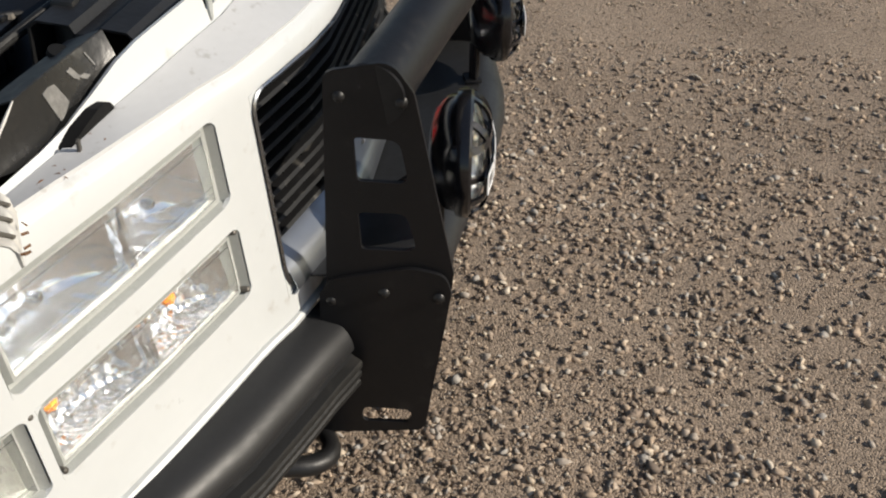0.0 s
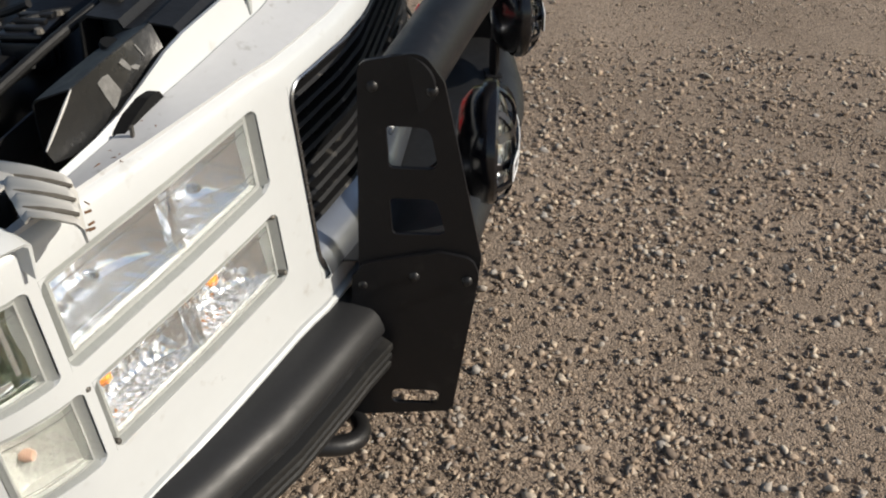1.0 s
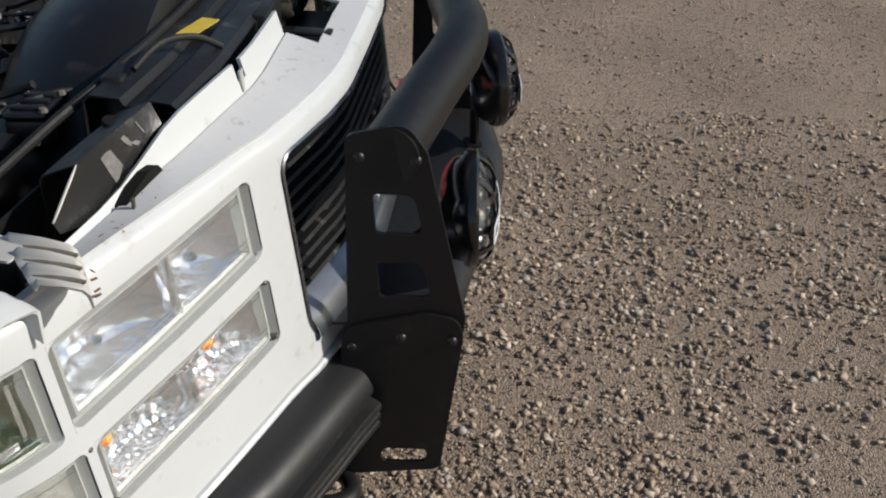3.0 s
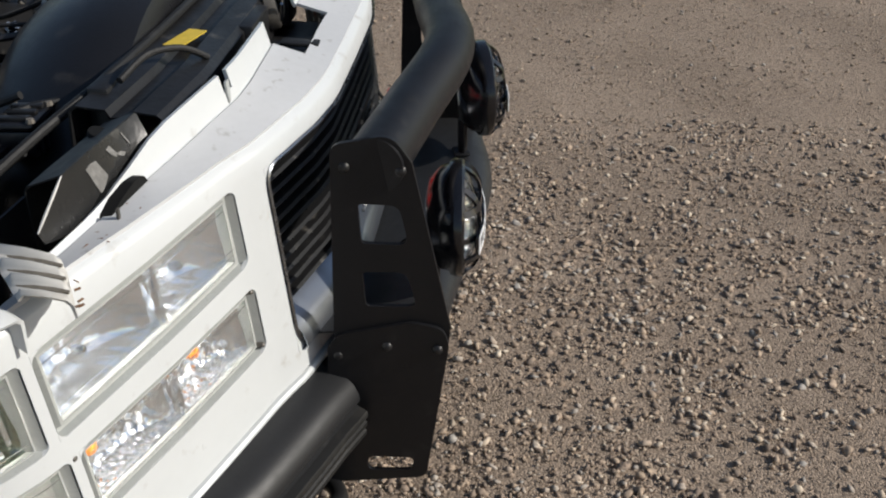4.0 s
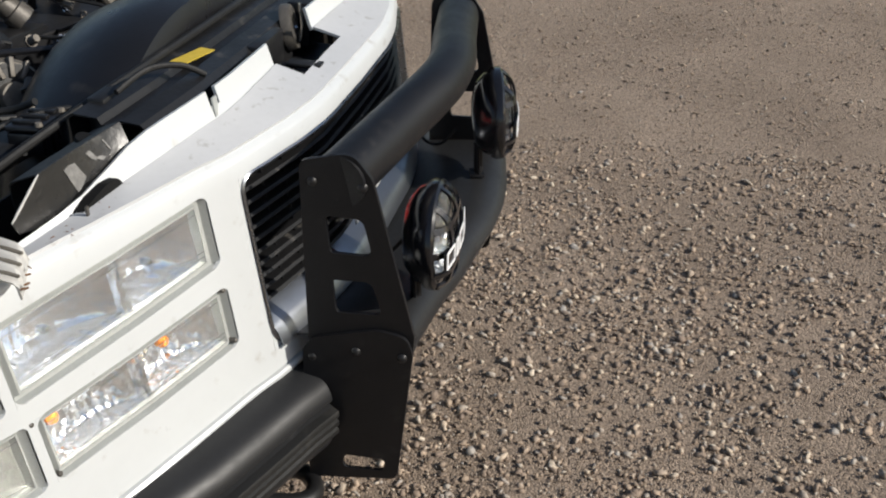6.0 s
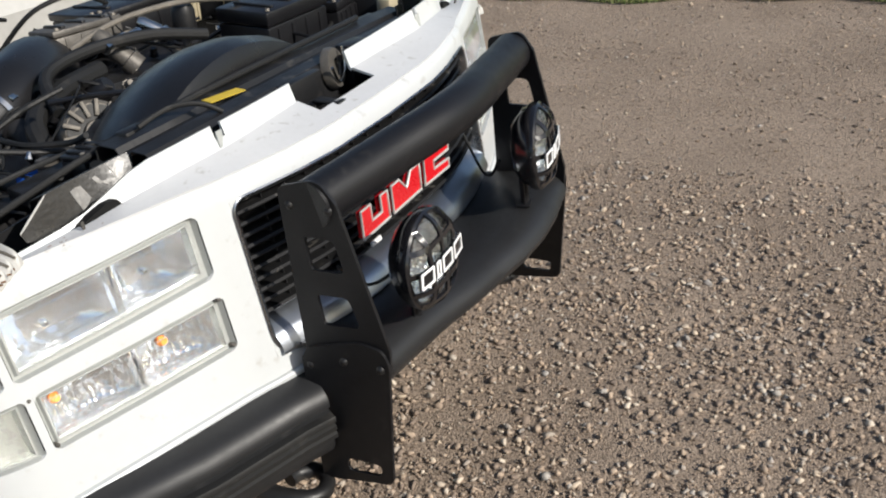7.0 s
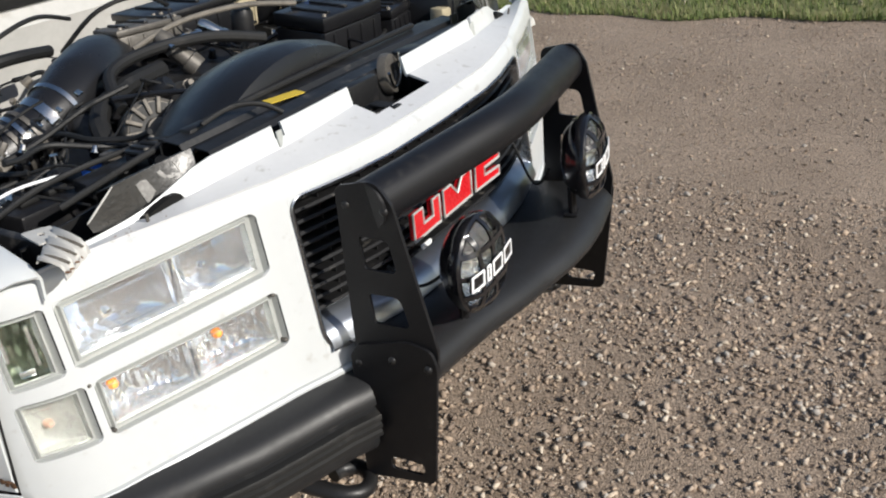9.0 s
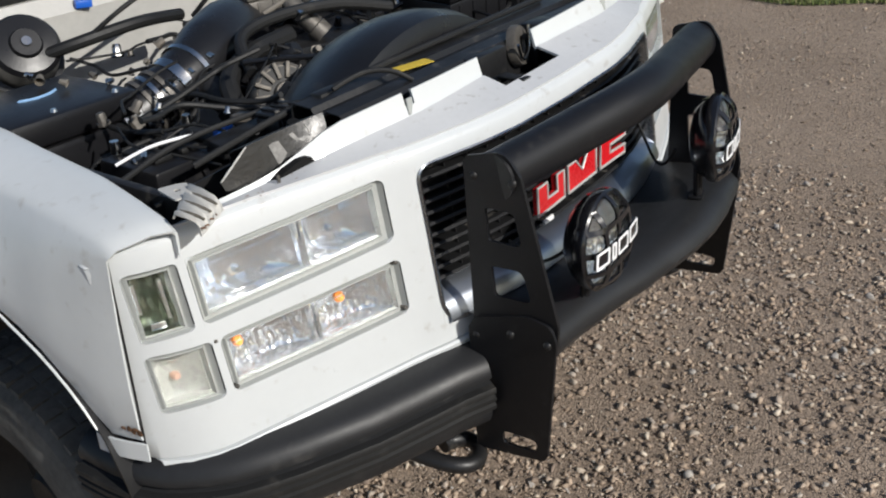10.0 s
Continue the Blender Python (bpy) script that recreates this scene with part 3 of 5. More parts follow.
def lamp(name, s, x0, x1, zb, zt, refl, label, bezel=0.010, bulbs=(), divider=None, flute=0.0, cells=16, depth=0.050, bulb_mat=None):
    """A lamp let into the front panel: grey housing, silvered box with a bowed fluted back, clear lens, bulbs."""
    root = part(name, bezel_mesh(s, x0, x1, zb, zt, bezel), M_BEZEL, truck, label)
    n = cells
    prof = ((0.0, 0.0), (0.02, 0.4), (0.05, 0.8), (0.14, 0.97), (0.3, 1.0), (0.5, 1.04), (0.7, 1.0), (0.86, 0.97), (0.95, 0.8), (0.98, 0.4), (1.0, 0.0))
    bm = bmesh.new()
    rows = []
    for k, (f, deep) in enumerate(prof):
        row = []
        for i in range(n + 1):
            u = i / n
            x = x0 + bezel + (x1 - x0 - 2 * bezel) * u
            z = zb(x) + bezel + (zt(x) - zb(x) - 2 * bezel) * f
            w = u if not divider else (u / divider if u < divider else (u - divider) / (1 - divider))
            bow = 1 - abs(2 * w - 1) ** 2.4
            wave = flute * math.sin(i * math.pi + 0.9 * math.sin(k * 1.3)) + flute * (i % 2)
            row.append((s * x, FRONT(s * x) + 0.016 + deep * (depth * bow + 0.004 + wave), z))
        rows.append(row)
    grid(bm, rows, thick=0.002)
    part("reflector", bm, refl, root, "silvered pressed reflector", angle=25)
    bm = bmesh.new()
    rows = []
    for k in range(5):
        f = k / 4
        row = []
        for i in range(n + 1):
            x = x0 + bezel * 0.8 + (x1 - x0 - 1.6 * bezel) * i / n
            z = zb(x) + bezel * 0.8 + (zt(x) - zb(x) - 1.6 * bezel) * f
            row.append((s * x, FRONT(s * x) + 0.009 - 0.004 * (1 - (2 * f - 1) ** 2), z))
        rows.append(row)
    grid(bm, rows, thick=0.003)
    lens = part("lens", bm, M_LENS, root, "clear lens", angle=60)
    lens.visible_shadow = False
    for f in ((0.10, 0.2, 0.9) if x1 - x0 > 0.2 else (0.1, 0.9)):
        bm = bmesh.new()
        pts = []
        for i in range(n + 1):
            x = x0 + bezel + (x1 - x0 - 2 * bezel) * i / n
            pts.append((s * x, FRONT(s * x) + 0.0075, zb(x) + bezel + (zt(x) - zb(x) - 2 * bezel) * f))
        tube(bm, pts, 0.0014, 6)
        rib = part("lens_rib", bm, M_LENS, root)
        rib.visible_shadow = False
    if divider:
        xd = x0 + (x1 - x0) * divider
        bm = bmesh.new()
        for k in range(3):
            box(bm, -0.009 + 0.006 * k, -0.005 + 0.006 * k, 0.006 * abs(k - 1), 0.030, zb(xd) + bezel, zt(xd) - bezel, 0.0015, Matrix.Translation((s * xd, FRONT(s * xd) + 0.012, 0)))
        part("divider", bm, M_REFL_FINE, root)
    for bx, bz, r, mat in bulbs:
        bm = bmesh.new()
        zz = zb(bx) + (zt(bx) - zb(bx)) * bz
        lathe(bm, [(0, 0.010), (r * 0.7, 0.007), (r, 0.0), (r * 0.8, -0.008), (0, -0.010)], 14, pose(s * bx, FRONT(s * bx) + 0.033, zz, 90, 0, 0))
        part("bulb", bm, mat, root, "amber bulb" if mat is M_AMBER else "")
    return root


def bezel_mesh(s, x0, x1, zb, zt, bezel):
    bm = bmesh.new()
    loops = []
    for inset, depth in ((0.0005, 0.001), (0.003, 0.012), (bezel * 0.55, 0.0135), (bezel * 0.7, 0.007), (bezel * 0.9, 0.007), (bezel, 0.030), (0.002, 0.032)):
        n = 14
        xs = [x0 + inset + (x1 - x0 - 2 * inset) * i / n for i in range(n + 1)]
        lp = [(s * x, FRONT(s * x) + depth, zb(x) + inset) for x in xs]
        for k in range(1, 6):
            z = zb(xs[-1]) + inset + (zt(xs[-1]) - zb(xs[-1]) - 2 * inset) * k / 6
            lp.append((s * xs[-1], FRONT(s * xs[-1]) + depth, z))
        lp += [(s * x, FRONT(s * x) + depth, zt(x) - inset) for x in reversed(xs)]
        for k in range(5, 0, -1):
            z = zb(xs[0]) + inset + (zt(xs[0]) - zb(xs[0]) - 2 * inset) * k / 6
            lp.append((s * xs[0], FRONT(s * xs[0]) + depth, z))
        loops.append([bm.verts.new(p) for p in lp])
    for a, b in zip(loops, loops[1:]):
        k = len(a)
        for i in range(k):
            bm.faces.new((a[i], a[(i + 1) % k], b[(i + 1) % k], b[i]))
    return bm


def screw(root, x, z, s):
    bm = bmesh.new()
    lathe(bm, [(0, 0.003), (0.0025, 0.003), (0.004, 0.001), (0.004, -0.012)], 10, pose(s * x, FRONT(s * x) + 0.002, z, 90, 0, 0))
    part("screw", bm, M_ALU, root)


leaning.append(on_nose)
panel = front_panel()
for s in (-1, 1):
    for x0, x1, zb, zt, r in ((0.508, 0.826, Z_HLB, Z_HLT, 0.014), (0.508, 0.812, Z_PKB, Z_PKT, 0.013), (0.838, 0.905, Z_HLB, Z_HLT, 0.009), (0.824, 0.908, Z_PKB, Z_PKT, 0.010)):
        for x, dx in ((x0, 1), (x1, -1)):
            fillet(panel, s, x, zb(x), dx, 1, r)
            fillet(panel, s, x, zt(x), dx, -1, r)
    fillet(panel, s, 0.455, Z_GRB(0.455), -1, 1, 0.055)
    fillet(panel, s, 0.455, Z_HLT(0.455), -1, -1, 0.030)
    hl = lamp("headlight", s, 0.509, 0.825, Z_HLB, Z_HLT, M_REFL, "clear-lens double headlight with silvered reflectors", 0.016,
              bulbs=((0.59, 0.5, 0.007, M_CHROME), (0.745, 0.5, 0.007, M_CHROME)), divider=0.43, flute=0.0012, cells=28, depth=0.060)
    pk = lamp("parking_lamp", s, 0.509, 0.811, Z_PKB, Z_PKT, M_REFL_FINE, "clear-lens parking lamp with amber bulbs", 0.014,
              bulbs=((0.772, 0.68, 0.010, M_AMBER), (0.600, 0.66, 0.010, M_AMBER)), divider=0.48, flute=0.0022, cells=44, depth=0.045)
    for x, z in ((0.806, 0.843), (0.817, 0.936), (0.514, 0.953), (0.513, 0.861)):
        screw(pk, x, z, s)
    co = lamp("corner_lamp", s, 0.839, 0.904, Z_HLB, Z_HLT, M_REFL_DARK, "clear wraparound corner lamp with dark interior", 0.010, flute=0.003, cells=8, depth=0.035)
    for x, z0, z1, w in ((0.856, 0.993, 1.063, 0.003), (0.888, 1.010, 1.063, 0.004), (0.872, 0.981, 0.991, 0.012)):
        bm = bmesh.new()
        box(bm, -w, w, -0.002, 0.002, z0, z1, 0.001, pose(s * x, FRONT(s * x) + 0.022, 0, 0, 0, s * 35))
        part("inner_strip", bm, M_REFL, co)
    lamp("side_marker_lamp", s, 0.825, 0.907, Z_PKB, Z_PKT, M_FROST, "frosted clear wraparound side marker lamp", 0.010, flute=0.001, cells=8, depth=0.020,
         bulbs=((0.868, 0.5, 0.008, M_DULLBULB),))


def grille():
    """Surround with a rounded edge, slats with fine bars, deep shroud behind, emblem."""
    out = rounded([(-0.457, 0.795), (0.457, 0.795), (0.457, 1.113), (-0.457, 1.113)], [0.058, 0.058, 0.032, 0.032], 6)
    dense = []
    for i in range(len(out)):
        a, b = out[i], out[(i + 1) % len(out)]
        k = max(1, int((b - a).length / 0.03))
        dense += [a.lerp(b, t / k) for t in range(k)]
    bm = bmesh.new()
    loops = []
    cx, cz = 0, 0.79
    for inset, depth in ((0.0, -0.003), (0.003, -0.005), (0.008, -0.002), (0.018, 0.018), (0.026, 0.05), (0.0, 0.05)):
        lp = []
        for p in dense:
            d = Vector((p.x - max(-0.40, min(0.40, p.x)), p.y - max(0.843, min(1.078, p.y))))
            d = d.normalized() if d.length > 1e-6 else Vector((0, 0))
            x, z = p.x - d.x * inset, p.y - d.y * inset
            lp.append(bm.verts.new((x, FRONT(x) + depth, z)))
        loops.append(lp)
    for a, b in zip(loops, loops[1:]):
        for i in range(len(a)):
            bm.faces.new((a[i], a[(i + 1) % len(a)], b[(i + 1) % len(b)], b[i]))
    root = part("grille", bm, M_SATIN, truck, "black slatted grille in a grey satin surround")
    xs = [-0.448 + 0.896 * i / 40 for i in range(41)]
    bm = bmesh.new()
    grid(bm, [[(x, FRONT(x) + 0.075, z) for x in xs] for z in (0.783, 0.953, 1.118)], thick=0.004)
    part("back_shroud", bm, M_GRILLE, root)
    n = 11
    for i in range(n):
        z = 0.885 + i * 0.0215
        bm = bmesh.new()
        grid(bm, [[(x, FRONT(x) + y, z + dz) for x in xs] for y, dz in ((0.046, -0.004), (0.014, -0.004), (0.010, 0.0), (0.014, 0.004), (0.046, 0.006))], thick=0.0015)
        part("slat", bm, M_GRILLE, root)
    for i in range(17):
        x = -0.43 + 0.86 * i / 16
        bm = bmesh.new()
        box(bm, x - 0.0015, x + 0.0015, FRONT(x) + 0.024, FRONT(x) + 0.05, 0.878, 1.108)
        part("upright_bar", bm, M_GRILLE, root)
    # chrome sill under the slats, bowed and stepped
    bm = bmesh.new()
    grid(bm, [[(x, FRONT(x) + y, z) for x in xs] for y, z in ((0.052, 0.884), (0.040, 0.874), (0.036, 0.872), (0.004, 0.846), (0.000, 0.842), (-0.004, 0.836), (-0.010, 0.820), (-0.012, 0.808), (-0.006, 0.800), (0.02, 0.797))], thick=0.002)
    part("sill", bm, M_SILL, root, "satin silver lower grille sill")
    # emblem: three plain red notched plates with bright rims
    plates = (
        [(-0.205, 0.0), (-0.104, 0.0), (-0.094, 0.044), (-0.122, 0.044), (-0.127, 0.018), (-0.165, 0.018), (-0.160, 0.044), (-0.196, 0.044)],
        [(-0.082, 0.0), (0.034, 0.0), (0.044, 0.044), (0.010, 0.044), (-0.018, 0.022), (-0.040, 0.044), (-0.073, 0.044)],
        [(0.056, 0.0), (0.150, 0.0), (0.154, 0.014), (0.096, 0.016), (0.099, 0.029), (0.158, 0.030), (0.161, 0.044), (0.066, 0.044)])
    for pts in plates:
        bm = bmesh.new()
        slab(bm, [(u * 1.06 - 0.022, v * 1.1 + 0.946) for u, v in pts], [], lambda u, v, w: (u, 0.158 + w, v), 0.0, 0.012)
        e = part("emblem_plate", bm, M_RED, root, "red enamel emblem plate")
        bm = bmesh.new()
        cu, cv = sum(p[0] for p in pts) / len(pts), 0.022
        ring = [Vector(((cu + (u - cu) * 1.04) * 1.06 - 0.022, 0.1575, 0.946 + (cv + (v - cv) * 1.08) * 1.1)) for u, v in pts]
        tube(bm, ring, 0.0029, 6, close=True)
        part("emblem_rim", bm, M_SILVER, e, "silver edge")
    bm = bmesh.new()
    box(bm, -0.185, -0.145, 0.180, 0.186, 0.900, 0.910, 0.002)
    part("trim_clip", bm, M_WHITEPAINT, root)


grille()
leaning.clear()

BUMP_LIFT = ease([(0, 0.044), (0.1, 0.042), (0.16, 0.034), (0.25, 0.020), (0.36, 0.010), (0.45, 0.0)])
BUMP_Y = lambda x: float(np.interp(x, (-0.415, -0.3, -0.2, -0.1, 0, 0.1, 0.2, 0.3, 0.415), (0.008, -0.002, -0.016, -0.036, -0.048, -0.056, -0.054, -0.040, -0.010)))  # pushed askew
BUMP_SIDE = ease([(0.43, 0.128), (0.45, 0.135), (0.52, 0.167), (0.66, 0.232), (0.80, 0.317), (0.88, 0.381), (0.94, 0.463), (0.965, 0.527), (0.975, 0.598), (0.978, 0.668)])
FRONT_MID = ease([(0, 0.205), (0.25, 0.222), (0.455, 0.268)])


def bumper():
    # centre section between the brackets
    xs = [-0.415 + 0.83 * i / 36 for i in range(37)]
    prof = [(0.24, 0.640), (0.19, 0.664), (0.10, 0.682), (0.066, 0.688), (0.040, 0.688), (0.020, 0.681), (0.007, 0.669), (0.002, 0.655), (0.006, 0.640), (0.014, 0.625), (0.018, 0.622), (0.018, 0.618), (0.046, 0.590), (0.064, 0.566), (0.074, 0.556), (0.098, 0.552)]
    bm = bmesh.new()
    rows = []
    for y, z in prof:
        f = max(0.0, min(1.0, (0.2 - y) / 0.2))
        rows.append([(x, (BUMP_Y(x) + y) * f + (FRONT_MID(x) - 0.005 - (0.24 - y)) * (1 - f), z + BUMP_LIFT(x) * max(0.0, (0.640 - z) / 0.088)) for x in xs])
    grid(bm, rows, thick=0.003)
    root = part("bumper", bm, M_BUMPER, truck, "black painted front bumper with ribbed rubber strips")
    pts = [0.444, 0.47, 0.50, 0.55, 0.60, 0.66, 0.72, 0.78, 0.83, 0.87, 0.90, 0.925, 0.945, 0.958, 0.966, 0.972, 0.976, 0.978]
    for s in (-1, 1):
        bm = bmesh.new()
        prof = [(0.118, 0.590), (0.085, 0.601), (0.050, 0.602), (0.026, 0.597), (0.012, 0.588), (0.004, 0.576), (0.001, 0.566), (0.002, 0.560), (0.009, 0.557), (0.009, 0.552), (0.002, 0.550), (0.004, 0.490), (0.006, 0.470), (0.016, 0.452), (0.040, 0.446)]
        rows = []
        for y, z in prof:
            row = []
            for i, x in enumerate(pts):
                a, b = pts[max(i - 1, 0)], pts[min(i + 1, len(pts) - 1)]
                t = Vector((b - a, BUMP_SIDE(b) - BUMP_SIDE(a))).normalized()
                nx, ny = -t.y, t.x
                row.append((s * (x + nx * y), BUMP_SIDE(x) + ny * y, z - 0.048 * max(0, x - 0.5) / 0.45))
            rows.append(row)
        grid(bm, rows, thick=0.003)
        part("bumper_end", bm, M_BUMPER, root)
        bm = bmesh.new()
        tooth = [(0.0035, 0.550), (-0.012, 0.548), (-0.014, 0.544), (-0.014, 0.536), (-0.007, 0.533), (-0.007, 0.529), (-0.013, 0.526), (-0.013, 0.518), (-0.007, 0.515), (-0.007, 0.511), (-0.012, 0.508), (-0.012, 0.500), (-0.006, 0.497), (0.0035, 0.495)]
        rows = []
        for y, z in tooth:
            row = []
            for i, x in enumerate(pts):
                a, b = pts[max(i - 1, 0)], pts[min(i + 1, len(pts) - 1)]
                t = Vector((b - a, BUMP_SIDE(b) - BUMP_SIDE(a))).normalized()
                row.append((s * (x - t.y * y), BUMP_SIDE(x) + t.x * y, z - 0.048 * max(0, x - 0.5) / 0.45))
            rows.append(row)
        grid(bm, rows)
        part("rub_strip", bm, M_RUBBER, root, "ribbed black rubber strip")
        leaning[:] = [on_nose]
        bm = bmesh.new()
        grid(bm, [[(s * x, FRONT(s * x) + y, Z_LOW(x) + z * (1 + 0.9 * max(0.0, (x - 0.55) / 0.37))) for x in [0.0 + 0.925 * i / 30 for i in range(31)]] for y, z in ((0.012, -0.002), (-0.004, -0.003), (-0.008, -0.007), (-0.006, -0.014), (-0.002, -0.022))], thick=0.003)
        part("filler_strip", bm, M_WHITE, root, "white painted filler strip above the bumper")
        # dark shelf that closes the gap between bumper and panel
        bm = bmesh.new()
        xa = [0.36 + 0.42 * i / 20 for i in range(21)]
        grid(bm, [[(s * x, FRONT(s * x) + 0.004, Z_LOW(x) - 0.012) for x in xa], [(s * x, BUMP_SIDE(max(x, 0.43)) + 0.11, 0.738 - 0.035 * max(0, x - 0.5) / 0.45) for x in xa]], thick=0.003)
        part("bumper_shelf", bm, M_BUMPER, root)
        leaning.append(on_bumper)
        # tow hook
        bm = bmesh.new()
        tube(bm, smooth_path([(s * 0.545, 0.36, 0.392), (s * 0.525, 0.26, 0.380), (s * 0.505, 0.19, 0.372), (s * 0.472, 0.165, 0.366), (s * 0.434, 0.180, 0.362), (s * 0.422, 0.215, 0.362), (s * 0.445, 0.240, 0.364), (s * 0.47, 0.245, 0.366)], 6), 0.016, 12)
        part("tow_hook", bm, M_DARKMETAL, root, "black steel tow hook")


leaning.append(on_bumper)
bumper()
leaning.clear()


def fender(s):
    ys = [0.0, 0.012, 0.03, 0.06, 0.09, 0.12, 0.15, 0.19, 0.24, 0.30, 0.36, 0.42, 0.48, 0.54, 0.60, 0.66, 0.72, 0.76, 0.80, 0.90, 1.05, 1.25]
    out_x = ease([(0, 0.928), (0.05, 0.941), (0.15, 0.958), (0.35, 0.972), (1.25, 0.976)])
    in_x = ease([(0, 0.838), (0.20, 0.791), (0.5, 0.762), (1.25, 0.74)])
    crease = ease([(0, 0.906), (0.1, 0.903), (0.3, 0.890), (1.25, 0.880)])
    top = ease([(0, 0.938), (0.012, 0.946), (0.03, 0.952), (0.1, 0.960), (0.5, 0.985), (1.25, 1.02)])
    rows = []
    for dy in ys:
        y = 0.496 + dy + 0.012
        low = 0.585
        if abs(y - 0.98) < 0.47:
            low = max(low, 0.34 + math.sqrt(0.47 ** 2 - (y - 0.98) ** 2))
        xo, xi, zt = out_x(dy), in_x(dy), top(dy)
        cr = crease(dy)
        f = [(xo - 0.004, low), (xo, low + 0.01), (xo + 0.002, low + (0.80 - low) * 0.5), (xo, max(0.80, low + 0.04)), (xo - 0.003 - 0.04 * min(dy, 0.3), 0.86), (xo - 0.003 - 0.13 * min(dy, 0.3), 0.918), (cr + 0.017, zt - 0.014), (cr + 0.008, zt - 0.003), (cr - 0.008, zt + 0.001), ((cr + xi) / 2, zt + 0.013), (xi + 0.008, zt + 0.014), (xi, zt + 0.008), (xi, zt - 0.03)]
        sh = [0.0] * 5 + [-0.003, -0.010, -0.018, -0.028, -0.052, -0.070, -0.072, -0.072]
        rows.append([(s * x, y + d * max(0, 1 - dy / 0.35), z) for (x, z), d in zip(f, sh)])
    bm = bmesh.new()
    grid(bm, rows, thick=0.004)
    root = part("fender", bm, M_WHITE, truck, "white front fender with a flared wheel arch", angle=50)
    bm = bmesh.new()
    arc = [(s * (0.970 - 0.014 * max(0, (0.75 - (0.98 + 0.47 * math.cos(a))) / 0.15)), 0.98 + 0.47 * math.cos(a), 0.34 + 0.47 * math.sin(a)) for a in [radians(32 + 5 * i) for i in range(24)]]
    tube(bm, arc[::-1], 0.0025, 8)
    part("arch_lip", bm, M_WHITE, root)
    bm = bmesh.new()
    arc = [(0.98 + 0.475 * math.cos(a), 0.34 + 0.475 * math.sin(a)) for a in [radians(10 * i) for i in range(19)]]
    grid(bm, [[(s * x, y, z) for y, z in arc] for x in (0.955, 0.60)], thick=0.004)
    part("wheel_well", bm, M_PLASTIC, root, "black wheel well liner")
    bm = bmesh.new()
    grid(bm, [[(s * x, y, z) for z in (0.585, 0.75, 0.915)] for x, y in ((0.921, 0.506), (0.923, 0.510))], thick=0.001)
    part("panel_gap", bm, M_RUBBER, root, "dark gap beside the front panel")
    rr = random.Random(8)
    for q in range(16):
        dy, dz, r = 0.004 + 0.036 * rr.random(), 0.010 * (rr.random() - 0.5), 0.002 + 0.004 * rr.random()
        bm = bmesh.new()
        lathe(bm, [(0, 0.0016), (r * 0.7, 0.0012), (r, 0.0)], 7, pose(s * (out_x(dy) + 0.0005), 0.498 + dy, 0.606 + dz + 0.1 * dy, 0, s * 90, 0) @ Matrix.Diagonal((1, 1 + rr.random(), 1, 1)))
        part("rust_spot", bm, M_RUST, root, "brown rust along the lower fender edge")
    bm = bmesh.new()
    grid(bm, [[(s * x, y, z) for x, y in ((0.927, 0.497), (0.938, 0.53), (0.946, 0.56), (0.950, 0.60))] for z in (0.548, 0.582)], thick=0.004)
    part("lower_valance", bm, M_WHITE, root, "white lower valance piece")
    return root


def wheel(s):
    cx, cy, cz = s * 0.86, 1.05, 0.385
    m = Matrix.Translation((cx, cy, cz)) @ pose(0, 0, 0, 0, 90, 0)
    bm = bmesh.new()
    lathe(bm, [(0.205, -0.105), (0.23, -0.118), (0.30, -0.122), (0.345, -0.110), (0.362, -0.085), (0.366, 0), (0.362, 0.085), (0.345, 0.110), (0.30, 0.122), (0.23, 0.118), (0.205, 0.105), (0.205, -0.105)], 56, m)
    root = part("wheel", bm, M_TYRE, truck, "dusty black tyre on a steel rim")
    bm = bmesh.new()
    for i in range(56):
        a = 2 * math.pi * i / 56
        for w in (-0.075, -0.025, 0.025, 0.075):
            q = m @ pose(0, 0, 0, 0, 0, math.degrees(a + 0.03 * (w > 0))) @ Matrix.Translation((0.362, 0, w))
            box(bm, -0.004, 0.009, -0.013, 0.013, -0.02, 0.02, 0, q)
    part("tread", bm, M_TYRE, root)
    bm = bmesh.new()
    lathe(bm, [(0, 0.06 * s), (0.05, 0.065 * s), (0.07, 0.03 * s), (0.14, 0.02 * s), (0.185, 0.06 * s), (0.20, 0.100 * s), (0.212, 0.105 * s), (0.208, 0.0), (0.2, -0.10 * s)], 40, m)
    part("rim", bm, M_RUBBER, root, "dark dusty steel rim")


for s in (-1, 1):
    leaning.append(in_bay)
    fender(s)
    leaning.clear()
    wheel(s)


